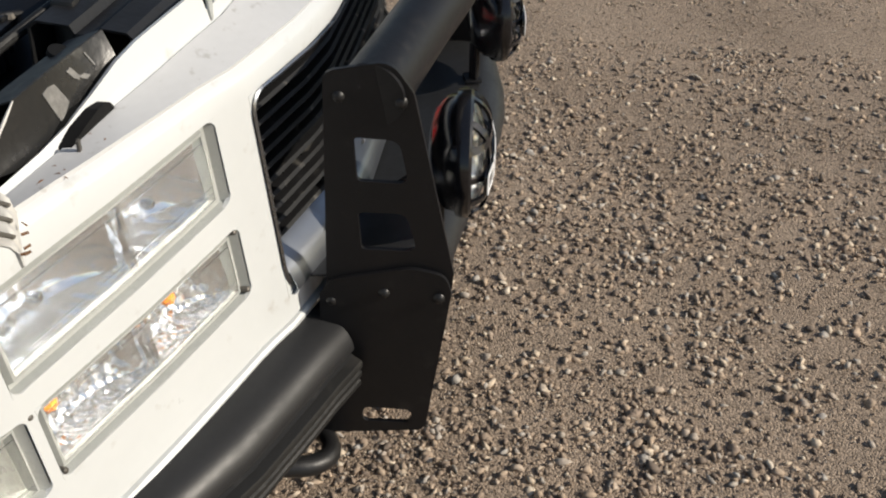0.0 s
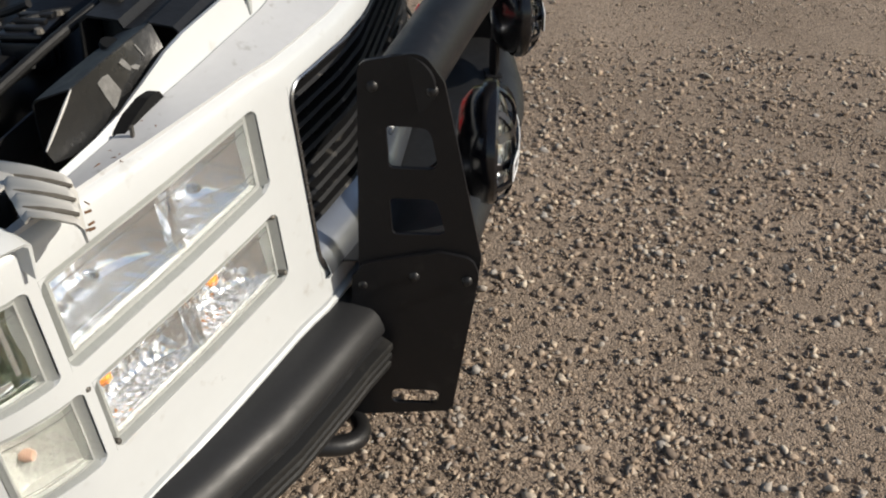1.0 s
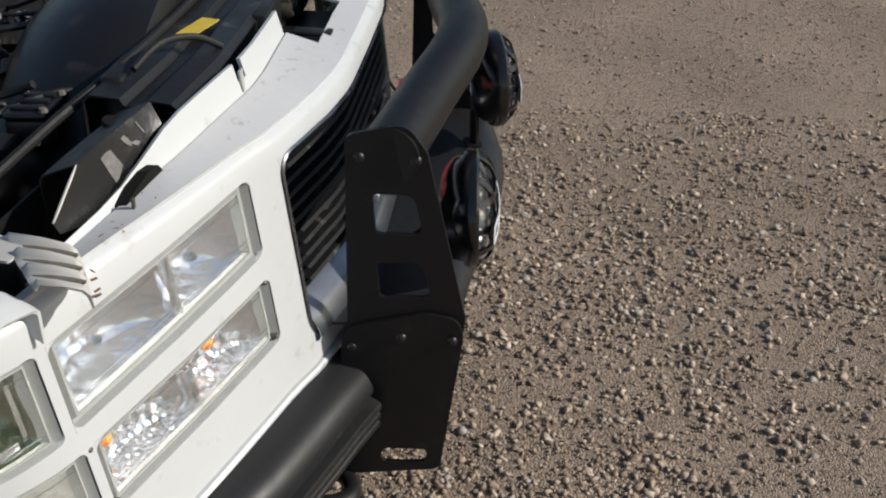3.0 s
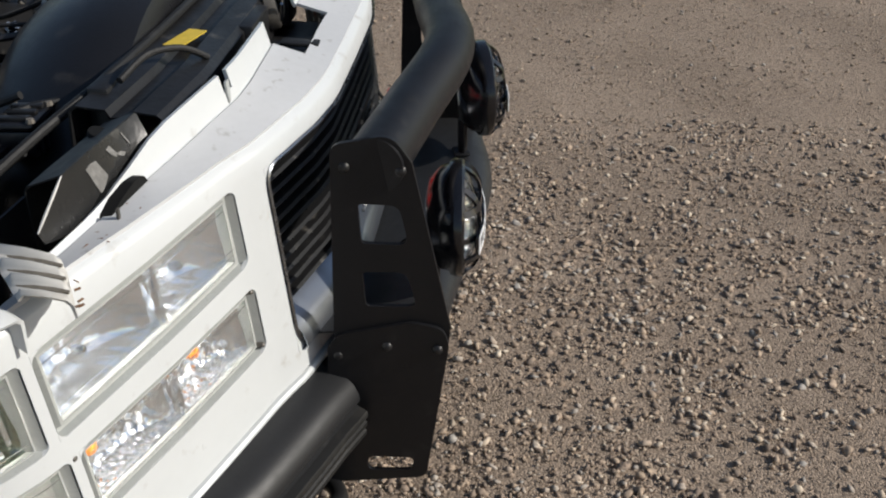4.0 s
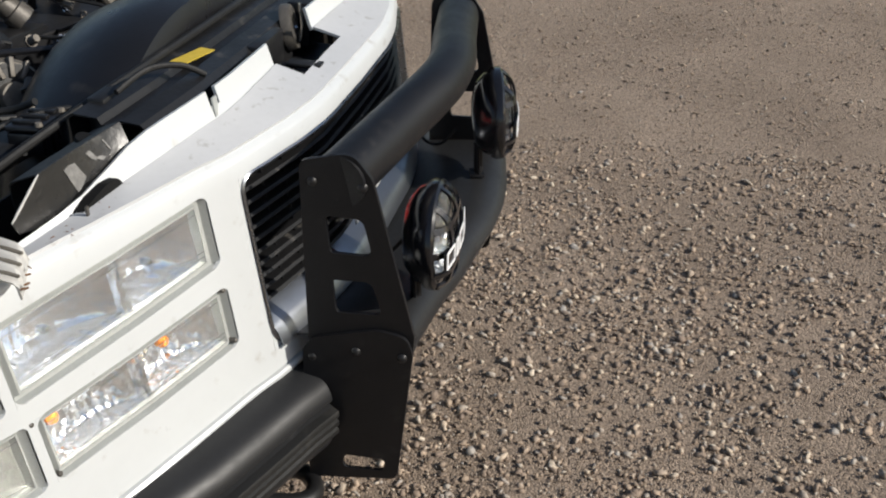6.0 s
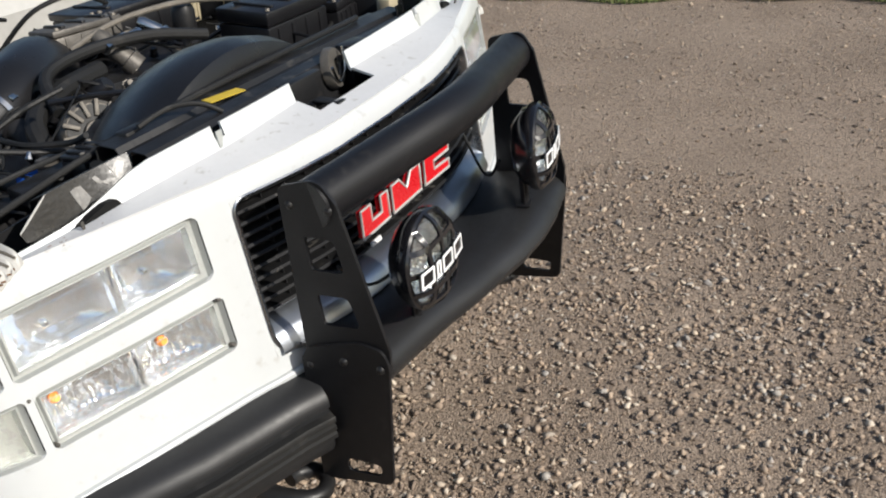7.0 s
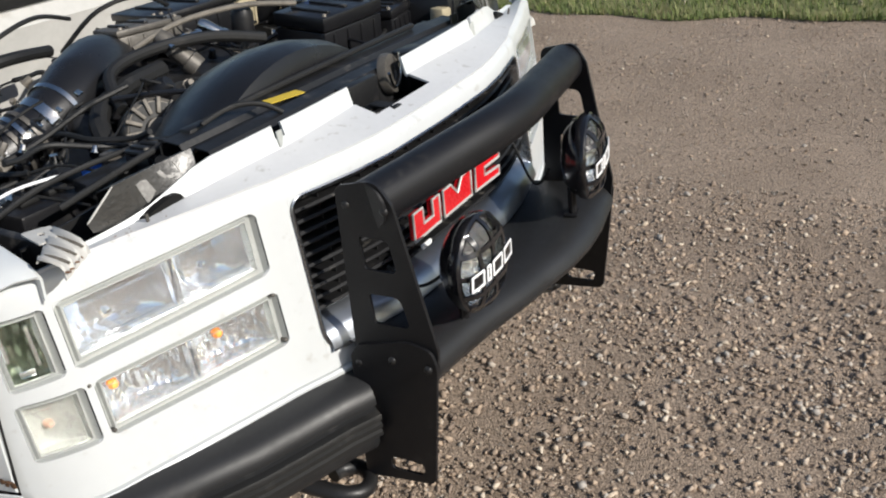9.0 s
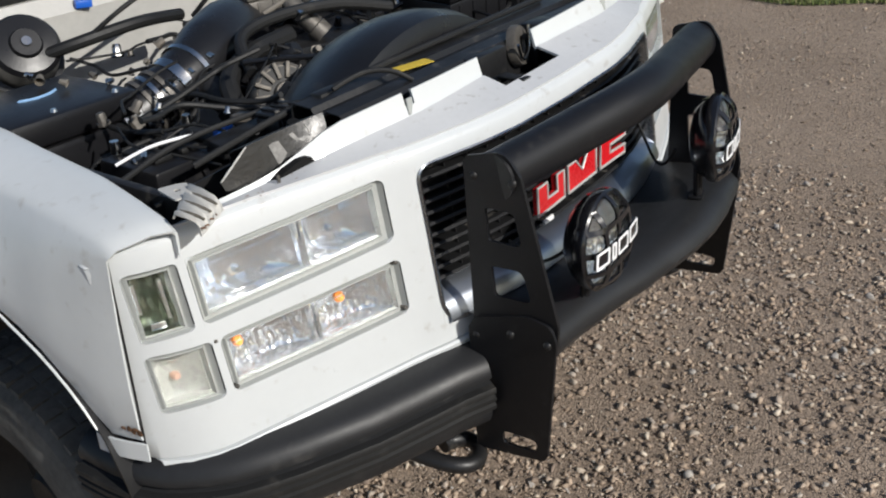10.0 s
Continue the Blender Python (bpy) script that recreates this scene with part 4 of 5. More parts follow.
def bracket(s):
    """Pressed bracket: four ribs running forward, rolled front edge, flat tab with a bolt hole behind."""
    n = 32
    rows = []
    for v, dz in ((0.0, 0.002), (0.1, 0.005), (0.5, 0.004), (0.85, 0.0), (0.95, -0.006), (1.0, -0.016)):
        row = []
        for i in range(n + 1):
            u = i / n
            bx, by = 0.724 + 0.100 * u, 0.534 - 0.080 * u
            fx, fy = 0.734 + 0.085 * u, 0.442 - 0.045 * u
            rib = 0.010 * max(0.0, math.sin(u * 3.5 * 2 * math.pi - 0.6)) * (1 if 0.05 < v < 0.99 else 0.2)
            row.append((s * (bx + (fx - bx) * v), by + (fy - by) * v, 0.970 + dz + rib))
        rows.append(row)
    bm = bmesh.new()
    grid(bm, rows, thick=0.003)
    root = part("fender_bracket", bm, M_INNER, truck, "ribbed white bracket with rusty edge", angle=70)
    bm = bmesh.new()
    hole = [(0.751 + 0.006 * math.cos(a), 0.529 + 0.006 * math.sin(a)) for a in [6.283 * i / 12 for i in range(12)]]
    slab(bm, rounded([(0.721, 0.541), (0.734, 0.551), (0.765, 0.563), (0.779, 0.499), (0.744, 0.499)], 0.006, 3), [hole[::-1]], lambda u, v, w: (s * u, v, 0.973 + w), 0.0, 0.003)
    part("tab", bm, M_INNER, root)
    # dark tubes laid in the valleys, shade between the ribs put in as colour
    for q in range(4):
        u = 0.235 + q * 0.2857 - 0.06
        if u < 0.98:
            bm = bmesh.new()
            tube(bm, [(s * (0.724 + 0.100 * u + (0.010 - 0.015 * u) * v), 0.534 - 0.080 * u - (0.092 - 0.035 * u) * v, 0.9745 - 0.004 * v * v) for v in (0.12, 0.4, 0.7, 0.94)], [0.0015, 0.0032, 0.0032, 0.002], 6)
            part("rib_shade_strip", bm, M_GROOVE, root)
    rr = random.Random(2)
    for q in range(5 if s < 0 else 0):
        u = rr.random()
        bm = bmesh.new()
        box(bm, -0.002 - 0.003 * rr.random(), 0.003, -0.0013, 0.0013, -0.0008, 0.0008, 0, pose(s * (0.736 + 0.083 * u), 0.438 - 0.045 * u - 0.004 * rr.random(), 0.968, 50, 0, rr.uniform(-60, 60)))
        part("rust_flake", bm, M_RUST, root)

    if s < 0:
        bm = bmesh.new()
        keep = leaning[:]
        leaning[:] = [on_nose]
        run = ((0.722, 1.0), (0.728, 0.8), (0.742, 0.72), (0.746, 0.5), (0.762, 0.42), (0.770, 0.2), (0.784, 0.05))
        pts = [(-u, (FRONT(u) + 0.013) * (1 - f) + SHELF_Y(u) * f, (Z_TOP(u) + 0.014) * (1 - f) + SHELF_Z(u) * f + 0.0005) for u, f in run]
        tube(bm, pts, [0.0006, 0.0018, 0.0012, 0.0024, 0.0010, 0.0015, 0.0005], 5)
        part("rust_crack", bm, M_RUST, root, "thin rusty crack in the paint")
        leaning[:] = keep


def support_wing(s, sup):
    """Upright end of the radiator support: thin plate with a pale worn edge, folded back along its top, scraped to bare metal."""
    top = [(0.709, 0.451, 1.166), (0.652, 0.438, 1.211), (0.606, 0.428, 1.215), (0.555, 0.415, 1.219), (0.499, 0.401, 1.223)]
    low = [(0.706, 0.446, 1.150), (0.645, 0.421, 1.138), (0.606, 0.410, 1.140), (0.560, 0.396, 1.160), (0.510, 0.385, 1.195)]

    def at(u, f, out=0.0):
        xs = [q[0] for q in top][::-1]
        hi = [np.interp(u, xs, [q[k] for q in top][::-1]) for k in range(3)]
        lo = [np.interp(u, xs, [q[k] for q in low][::-1]) for k in range(3)]
        x, y, z = (lo[k] + (hi[k] - lo[k]) * f for k in range(3))
        return (s * (x + 0.4 * out), y - out, z + 0.2 * out)

    us = [0.709 - 0.057 * i / 5 for i in range(5)] + [0.652 - 0.153 * i / 12 for i in range(13)]
    rows = [[at(u, f) for u in us] for f in (0.0, 0.03, 0.35, 0.7, 0.96, 1.0)]
    bm = bmesh.new()
    grid(bm, rows, thick=0.002)
    wing = part("support_wing", bm, M_WING, sup, "scuffed black end plate with bare scrapes", angle=30)
    bm = bmesh.new()
    rows = [[(q[0], q[1] + dy, q[2] + dz) for q in (at(u, 1.0) for u in us[5:])] for dy, dz in ((0.002, 0.0), (0.008, -0.002), (0.045, -0.016), (0.050, -0.022), (0.052, -0.10))]
    grid(bm, rows, thick=0.002)
    part("top_fold", bm, M_DARKMETAL, wing, angle=30)
    bm = bmesh.new()
    grid(bm, [[(s * x, 0.470 + 0.35 * (x - 0.5), z + 0.2 * (0.5 - x)) for x in (0.49, 0.56, 0.63, 0.70, 0.77)] for z in (0.86, 1.0, 1.12, 1.185)], thick=0.003)
    part("lamp_backing", bm, M_DARKMETAL, wing, "dark sheet behind the headlight")
    patches = (
        [(0.614, 0.80), (0.604, 0.83), (0.594, 0.80), (0.590, 0.62), (0.586, 0.44), (0.596, 0.36), (0.607, 0.30), (0.611, 0.55)],
        [(0.572, 0.82), (0.565, 0.84), (0.558, 0.62), (0.561, 0.56), (0.567, 0.66)],
        [(0.560, 0.62), (0.551, 0.58), (0.544, 0.46), (0.550, 0.45), (0.556, 0.54)],
        [(0.539, 0.86), (0.537, 0.86), (0.531, 0.50), (0.533, 0.50)])
    for pts in patches:
        bm = bmesh.new()
        front = [bm.verts.new(at(u, f, 0.0012)) for u, f in pts]
        back = [bm.verts.new(at(u, f, -0.001)) for u, f in pts]
        bm.faces.new(front)
        for i in range(len(pts)):
            j = (i + 1) % len(pts)
            bm.faces.new((front[i], front[j], back[j], back[i]))
        part("paint_scrape", bm, M_SCRAPE, wing, "bare grey scrape", smooth=False)
    bm = bmesh.new()
    tube(bm, [at(0.709 - 0.057 * i / 6, 1.0, 0.001) for i in range(7)], [0.0010, 0.0018, 0.0020, 0.0017, 0.0020, 0.0016, 0.0008], 6)
    part("raw_edge", bm, M_INNER, wing, "worn pale edge of the plate")
    bm = bmesh.new()
    x, y, z = at(0.535, 1.0, 0.0015)
    lathe(bm, [(0.0, 0.0), (0.012, 0.0), (0.0132, -0.006)], 14, pose(x, y + 0.03, z - 0.008, 20, 0, s * 12))
    part("access_hole", bm, M_HOLE, wing)
    # black slab in place of the shaded hole under the plate, and the clip
    bm = bmesh.new()
    slab(bm, rounded([(0.558, 1.160), (0.566, 1.174), (0.585, 1.173), (0.610, 1.164), (0.636, 1.152), (0.642, 1.134), (0.604, 1.130), (0.575, 1.140)], 0.008, 3), [], lambda u, v, w: (s * (u + 0.004), 0.373 + w + 0.28 * (u - 0.56), v - 0.002), 0.0, 0.040)
    part("flange_hole_slab", bm, M_HOLE, sup, "black slab standing in for the dark hole in the flange")
    bm = bmesh.new()
    box(bm, -0.003, 0.003, -0.002, 0.002, 0.0, 0.024, 0.001, pose(s * 0.641, 0.384, 1.142, 8, s * 10, 0))
    part("clip_stub", bm, M_ALU, sup, "small grey metal clip")


def engine_bay():
    bay = part("bay_floor", box(bmesh.new(), -0.72, 0.72, 0.42, 1.62, 0.50, 0.53), M_DARKMETAL, truck, "dark greasy engine bay floor")
    for s in (-1, 1):
        bm = bmesh.new()
        box(bm, s * 0.745 - 0.01, s * 0.745 + 0.01, 0.50, 1.62, 0.5, 0.945, 0.004)
        part("inner_fender", bm, M_DARKMETAL, bay, "black inner fender")
    bm = bmesh.new()
    grid(bm, [[(x, y, z) for x in (-0.95, -0.6, -0.2, 0.2, 0.6, 0.95)] for y, z in ((1.60, 0.5), (1.60, 0.98), (1.59, 1.03), (1.62, 1.072), (1.70, 1.075))], thick=0.01)
    fw = part("firewall", bm, M_INNER, truck, "dusty white firewall and cowl")
    bm = bmesh.new()
    box(bm, -0.93, 0.93, 1.625, 1.85, 1.074, 1.135, 0.012)
    part("cowl_seal", bm, M_RUBBER, fw, "black rubber cowl seal")
    # radiator support
    rs_y = ease([(0, 0.365), (0.36, 0.372), (0.52, 0.398), (0.60, 0.415), (0.75, 0.47)])
    rs_z = ease([(0, 1.056), (0.36, 1.050), (0.52, 1.036), (0.60, 1.02), (0.75, 0.95)])
    xs = [-0.50 + 1.0 * i / 36 for i in range(37)]
    bm = bmesh.new()
    prof = ((-0.012, -0.09), (-0.010, -0.012), (0.0, -0.003), (0.03, 0.0), (0.036, -0.008), (0.06, -0.010), (0.066, 0.0), (0.105, 0.003), (0.115, -0.006), (0.118, -0.09))
    grid(bm, [[(x, rs_y(x) + y, rs_z(x) + z) for x in xs] for y, z in prof], thick=0.003)
    sup = part("radiator_support", bm, M_DARKMETAL, truck, "black stamped steel radiator support, worn and dusty")
    bm = bmesh.new()
    m = pose(-0.245, 0.428, rs_z(0.25) + 0.001, 0, 0, -12)
    box(bm, -0.042, 0.042, -0.014, 0.014, -0.0008, 0.0008, 0, m)
    part("sticker", bm, M_YELLOW, sup, "yellow warning sticker")
    for s in (-1, 1):
        leaning.clear()
        support_wing(s, sup)
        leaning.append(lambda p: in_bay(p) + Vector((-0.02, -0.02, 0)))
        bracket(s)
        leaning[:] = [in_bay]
    # hood latch between the flanges
    bm = bmesh.new()
    box(bm, -0.165, 0.125, 0.262, 0.40, 0.93, 0.975, 0.004)
    latch = part("hood_latch", bm, M_DARKMETAL, truck, "black steel hood latch with a round striker guide")
    bm = bmesh.new()
    lathe(bm, [(0.0, 0.004), (0.016, 0.004), (0.018, 0.008), (0.040, 0.008), (0.043, 0.0), (0.043, -0.01)], 24, pose(0.015, 0.352, 1.035, 78, 0, 12))
    part("striker_disc", bm, M_ALU, latch, "dull round striker plate")
    bm = bmesh.new()
    box(bm, -0.165, -0.10, 0.30, 0.33, 1.002, 1.009, 0.002)
    box(bm, -0.135, -0.105, 0.248, 0.31, 1.011, 1.018, 0.003)
    part("release_lever", bm, M_RUBBER, latch)
    bm = bmesh.new()
    box(bm, 0.055, 0.13, 0.33, 0.372, 0.985, 1.07, 0.004)
    part("latch_plate", bm, M_DARKMETAL, latch)
    bm = bmesh.new()
    box(bm, -0.165, -0.04, 0.345, 0.372, 0.985, 1.05, 0.004)
    part("latch_plate", bm, M_DARKMETAL, latch)
    bm = bmesh.new()
    tube(bm, smooth_path([(-0.03, 0.325, 1.05), (0.0, 0.332, 1.012), (0.03, 0.335, 1.03), (0.035, 0.34, 1.075)], 6), 0.003, 8)
    part("spring", bm, M_STEEL, latch)
    # fan shroud
    bm = bmesh.new()
    rows = []
    for y, r in ((0.470, 0.12), (0.472, 0.36), (0.475, 0.385), (0.485, 0.406), (0.52, 0.415), (0.57, 0.411), (0.62, 0.396), (0.67, 0.372), (0.70, 0.345), (0.72, 0.30), (0.725, 0.10)):
        rows.append([(-0.12 + r * math.cos(radians(8 + 164 * i / 30)), y, 0.70 + r * math.sin(radians(8 + 164 * i / 30))) for i in range(31)])
    grid(bm, rows, thick=0.004)
    shroud = part("fan_shroud", bm, M_PLASTIC, truck, "black domed plastic fan shroud")
    bm = bmesh.new()
    box(bm, -0.46, 0.40, 0.47, 0.50, 0.55, 1.05, 0.006)
    part("radiator", bm, M_DARKMETAL, shroud)
    bm = bmesh.new()
    for k in range(6):
        box(bm, -0.03, 0.03, -0.004, 0.004, 0.06, 0.24, 0.002, pose(-0.06, 0.72, 0.80, 0, k * 60, 20))
    part("fan_blades", bm, M_PLASTIC, shroud)


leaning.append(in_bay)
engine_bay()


def alternator():
    al = thing("alternator", "dusty cast aluminium alternator with vented end", "alternator", at=(-0.250, 0.79, 0.936))
    m = pose(0, 0, 0, 68, 0, -30)
    bm = bmesh.new()
    lathe(bm, [(0.0, -0.06), (0.070, -0.06), (0.074, -0.045), (0.074, 0.03), (0.064, 0.045), (0.04, 0.045)], 32, m)
    part("housing", bm, M_CAST, al)
    for k in range(14):
        a = 2 * math.pi * k / 14
        bm = bmesh.new()
        box(bm, 0.036, 0.072, -0.0045, 0.0045, 0.036, 0.056, 0.002, m @ pose(0, 0, 0, 0, 0, math.degrees(a)))
        part("fin", bm, M_CAST, al)
    bm = bmesh.new()
    lathe(bm, [(0, 0.066), (0.026, 0.064), (0.03, 0.045)], 20, m)
    part("hub", bm, M_CAST, al)
    bm = bmesh.new()
    lathe(bm, [(0.0, 0.049), (0.062, 0.049), (0.062, 0.040)], 24, m)
    part("coil", bm, M_RUBBER, al)
    bm = bmesh.new()
    lathe(bm, [(0.055, -0.1), (0.055, -0.065), (0.03, -0.062)], 20, m)
    part("pulley", bm, M_STEEL, al)


def air_box():
    ab = thing("air_filter_box", "black plastic air filter box with a blue swoosh mark", "air box", at=(-0.66, 1.09, 0.74))
    bm = bmesh.new()
    box(bm, -0.19, 0.19, -0.11, 0.14, 0.0, 0.20, 0.015)
    part("lower_tray", bm, M_PLASTIC, ab)
    bm = bmesh.new()
    box(bm, -0.195, 0.195, -0.115, 0.145, 0.202, 0.262, 0.014)
    part("lid", bm, M_PLASTIC, ab)
    bm = bmesh.new()
    tube(bm, smooth_path([(0.0, 0.03, 0.2625), (0.03, 0.018, 0.2625), (0.07, 0.022, 0.2625), (0.10, 0.04, 0.2625)], 5), [0.001] + [0.004] * 14 + [0.001], 6)
    part("swoosh_mark", bm, M_PALEBLUE, ab, "pale blue swoosh mark")
    for x in (-0.15, 0.0, 0.15):
        bm = bmesh.new()
        lathe(bm, [(0, 0.006), (0.006, 0.006), (0.008, 0)], 10, pose(x, -0.095, 0.262))
        part("lid_screw", bm, M_STEEL, ab)


def intake():
    du = thing("intake_duct", "large black intake duct with bright hose clamps", "duct")
    path = smooth_path([(-0.50, 1.07, 0.93), (-0.44, 1.05, 0.955), (-0.36, 1.04, 0.985), (-0.27, 1.05, 1.01), (-0.17, 1.09, 1.03), (-0.07, 1.15, 1.03), (0.02, 1.20, 0.98), (0.06, 1.22, 0.90)], 8)
    k = len(path)
    rad = [0.062 + 0.022 * min(1, max(0, (i - 16) / 12)) for i in range(k)]
    bm = bmesh.new()
    tube(bm, path, rad, 24)
    part("duct", bm, M_PLASTIC, du)
    for i, mat, w in ((2, M_STEEL, 2), (5, M_STEEL, 2), (8, M_ALU, 2), (10, M_STEEL, 2), (12, M_ALU, 2), (15, M_STEEL, 3), (20, M_STEEL, 2)):
        bm = bmesh.new()
        tube(bm, path[i:i + w], [rad[j] + 0.005 for j in range(i, i + w)], 24)
        c = part("hose_clamp", bm, mat, du, "bright ribbed hose clamp")
        bm = bmesh.new()
        p = path[i + 1] + Vector((0.02, -rad[i] * 0.8, rad[i] * 0.62))
        box(bm, -0.014, 0.014, -0.007, 0.007, -0.006, 0.006, 0.002, Matrix.Translation(p) @ pose(0, 0, 0, 45, 0, 20))
        part("clamp_screw", bm, M_STEEL, c)
    return du


def hoses():
    runs = [
        ("radiator_hose", 0.022, M_RUBBER, [(-0.06, 0.94, 1.01), (-0.20, 0.92, 1.005), (-0.31, 0.88, 0.98), (-0.35, 0.82, 0.93), (-0.345, 0.78, 0.86)], "thick black radiator hose"),
        ("coolant_hose", 0.014, M_RUBBER, [(-0.28, 0.84, 0.99), (-0.22, 0.93, 1.04), (-0.10, 0.94, 1.06), (0.06, 0.90, 1.06), (0.20, 0.84, 1.03)], "black rubber coolant hose"),
        ("coolant_hose", 0.013, M_STEEL, [(-0.05, 0.92, 1.055), (0.02, 0.935, 1.06), (0.08, 0.94, 1.06)], "ribbed bright metal hose end"),
        ("wiring_loom", 0.007, M_RUBBER, [(-0.66, 0.60, 0.96), (-0.52, 0.54, 1.01), (-0.40, 0.49, 1.045), (-0.20, 0.465, 1.062), (0.05, 0.46, 1.066), (0.30, 0.47, 1.062)], "black wiring loom over the radiator support"),
        ("wiring_loom", 0.006, M_RUBBER, [(-0.74, 0.70, 0.94), (-0.62, 0.70, 0.965), (-0.50, 0.66, 0.985), (-0.42, 0.60, 1.0), (-0.38, 0.55, 1.0)], "thin black wiring loom"),
        ("hood_cable", 0.005, M_RUBBER, [(-0.44, 0.46, 1.055), (-0.38, 0.44, 1.072), (-0.34, 0.405, 1.070), (-0.315, 0.375, 1.050)], "black hood release cable"),
        ("coolant_pipe", 0.007, M_CAST, [(-0.06, 1.02, 1.05), (0.06, 0.98, 1.09), (0.22, 0.92, 1.10), (0.36, 0.86, 1.08)], "bright metal coolant pipe"),
        ("vacuum_hose", 0.006, M_RUBBER, [(0.0, 1.35, 1.0), (0.05, 1.25, 1.10), (0.16, 1.2, 1.12), (0.3, 1.22, 1.05)], "thin black vacuum hose"),
        ("vacuum_hose", 0.006, M_RUBBER, [(-0.30, 1.40, 1.0), (-0.20, 1.33, 1.08), (-0.05, 1.36, 1.10), (0.1, 1.42, 1.06)], "thin black vacuum hose"),
        ("heater_hose", 0.016, M_RUBBER, [(-0.42, 1.50, 0.96), (-0.32, 1.40, 1.0), (-0.16, 1.36, 1.02), (0.0, 1.40, 1.0)], "black rubber heater hose"),
        ("white_wire", 0.003, M_WHITEPAINT, [(-0.72, 0.74, 0.955), (-0.66, 0.72, 0.972), (-0.60, 0.70, 0.975), (-0.55, 0.69, 0.97)], "loose white wire by the battery"),
    ]
    for name, r, mat, pts, label in runs:
        bm = bmesh.new()
        tube(bm, smooth_path(pts, 7), r, 10)
        tagged(part(name, bm, mat), label, "hose")


def bay_bits():
    rng = random.Random(11)
    # near battery tray and relay boxes
    bat = thing("battery", "black battery under a dusty cover beside the headlight", "battery", at=(-0.57, 0.76, 0.78))
    bm = bmesh.new()
    box(bm, -0.12, 0.12, -0.085, 0.085, 0.0, 0.16, 0.008)
    part("case", bm, M_PLASTIC, bat)
    for k in range(3):
        bm = bmesh.new()
        box(bm, -0.09 + k * 0.065, -0.045 + k * 0.065, -0.05, 0.05, 0.16, 0.172, 0.004)
        part("cell_cap", bm, M_RUBBER, bat)
    for x in (-0.09, 0.09):
        bm = bmesh.new()
        lathe(bm, [(0, 0.19), (0.009, 0.19), (0.010, 0.165)], 12, pose(x, 0.065, 0))
        part("terminal", bm, M_STEEL, bat)
    for x, y, z, w, d, h, mat, name, label in (
        (-0.50, 0.70, 0.955, 0.020, 0.012, 0.012, M_BLUE, "connector", "bright blue wiring connector"),
        (-0.44, 0.71, 0.962, 0.022, 0.012, 0.010, M_ALU, "connector", "grey plastic wiring connector"),
        (-0.44, 0.60, 0.975, 0.04, 0.03, 0.025, M_PLASTIC, "relay_box", "black plastic relay box with lid"),
        (-0.50, 0.64, 0.955, 0.07, 0.03, 0.014, M_DARKMETAL, "relay_box", "black plastic relay box with lid"),
        (0.76, 0.74, 0.995, 0.10, 0.16, 0.06, M_PLASTIC, "fuse_box", "black lidded fuse box"),
        (0.74, 1.24, 1.02, 0.13, 0.26, 0.095, M_PLASTIC, "heater_box", "black plastic heater housing"),
        (0.42, 1.10, 1.04, 0.035, 0.03, 0.05, M_TAN, "coolant_valve", "tan plastic coolant valve housing"),
        (0.06, 1.12, 1.04, 0.10, 0.05, 0.04, M_ALU, "throttle_body", "dull cast aluminium throttle body"),
        (0.30, 1.20, 1.03, 0.16, 0.10, 0.05, M_PLASTIC, "engine_cover", "black plastic engine cover"),
        (0.60, 0.98, 1.05, 0.13, 0.05, 0.022, M_STEEL, "ignition_module", "aluminium ignition module on the engine"),
        (0.52, 0.95, 1.082, 0.011, 0.009, 0.008, M_BLUE, "connector", "bright blue wiring connector"),
        (0.58, 0.96, 1.082, 0.011, 0.009, 0.008, M_BLUE, "connector", "bright blue wiring connector"),
        (0.66, 0.94, 1.082, 0.011, 0.009, 0.008, M_BLUE, "connector", "bright blue wiring connector"),
        (0.42, 0.80, 0.98, 0.12, 0.085, 0.09, M_PLASTIC, "battery", "black battery behind the shroud"),
        (0.62, 0.78, 0.97, 0.06, 0.08, 0.06, M_PLASTIC, "fuse_box", "black lidded fuse box"),
        (0.66, 0.60, 0.98, 0.022, 0.022, 0.04, M_TAN, "washer_bottle", "tan capped washer bottle"),
        (-0.16, 1.585, 1.045, 0.022, 0.012, 0.010, M_BLUE, "connector", "blue plastic wiring connector"),
        (-0.05, 0.99, 0.90, 0.12, 0.10, 0.08, M_DARKMETAL, "engine_block", "dark dusty engine front casting"),
        (0.10, 1.10, 0.88, 0.20, 0.22, 0.10, M_DARKMETAL, "engine_block", "dark dusty engine block"),
        (-0.17, 0.93, 0.985, 0.008, 0.006, 0.005, M_YELLOW, "fuel_tag", "small yellow plastic tag"),
    ):
        big = min(w, d) >= 0.03 and h >= 0.025 and name != "engine_block"
        turn = (rng.uniform(-4, 4), rng.uniform(-5, 5), rng.uniform(-20, 20) * (0.4 if big else 1))
        bm = bmesh.new()
        if not big:
            box(bm, -w, w, -d, d, -h, h, min(0.006, min(w, d, h) * 0.35), pose(x, y, z, *turn))
            tagged(part(name, bm, mat), label, name.split("_")[-1])
            continue
        unit = thing(name, label, name.split("_")[-1], at=(x, y, z))
        m = pose(0, 0, 0, *turn)
        box(bm, -w, w, -d, d, -h, h * 0.55, 0.005, m)
        part("body", bm, mat, unit)
        bm = bmesh.new()
        box(bm, -w * 1.03, w * 1.03, -d * 1.03, d * 1.03, h * 0.58, h, 0.005, m)
        lid = part("lid", bm, mat, unit)
        for q in range(3):
            u = -0.6 + 0.6 * q
            bm = bmesh.new()
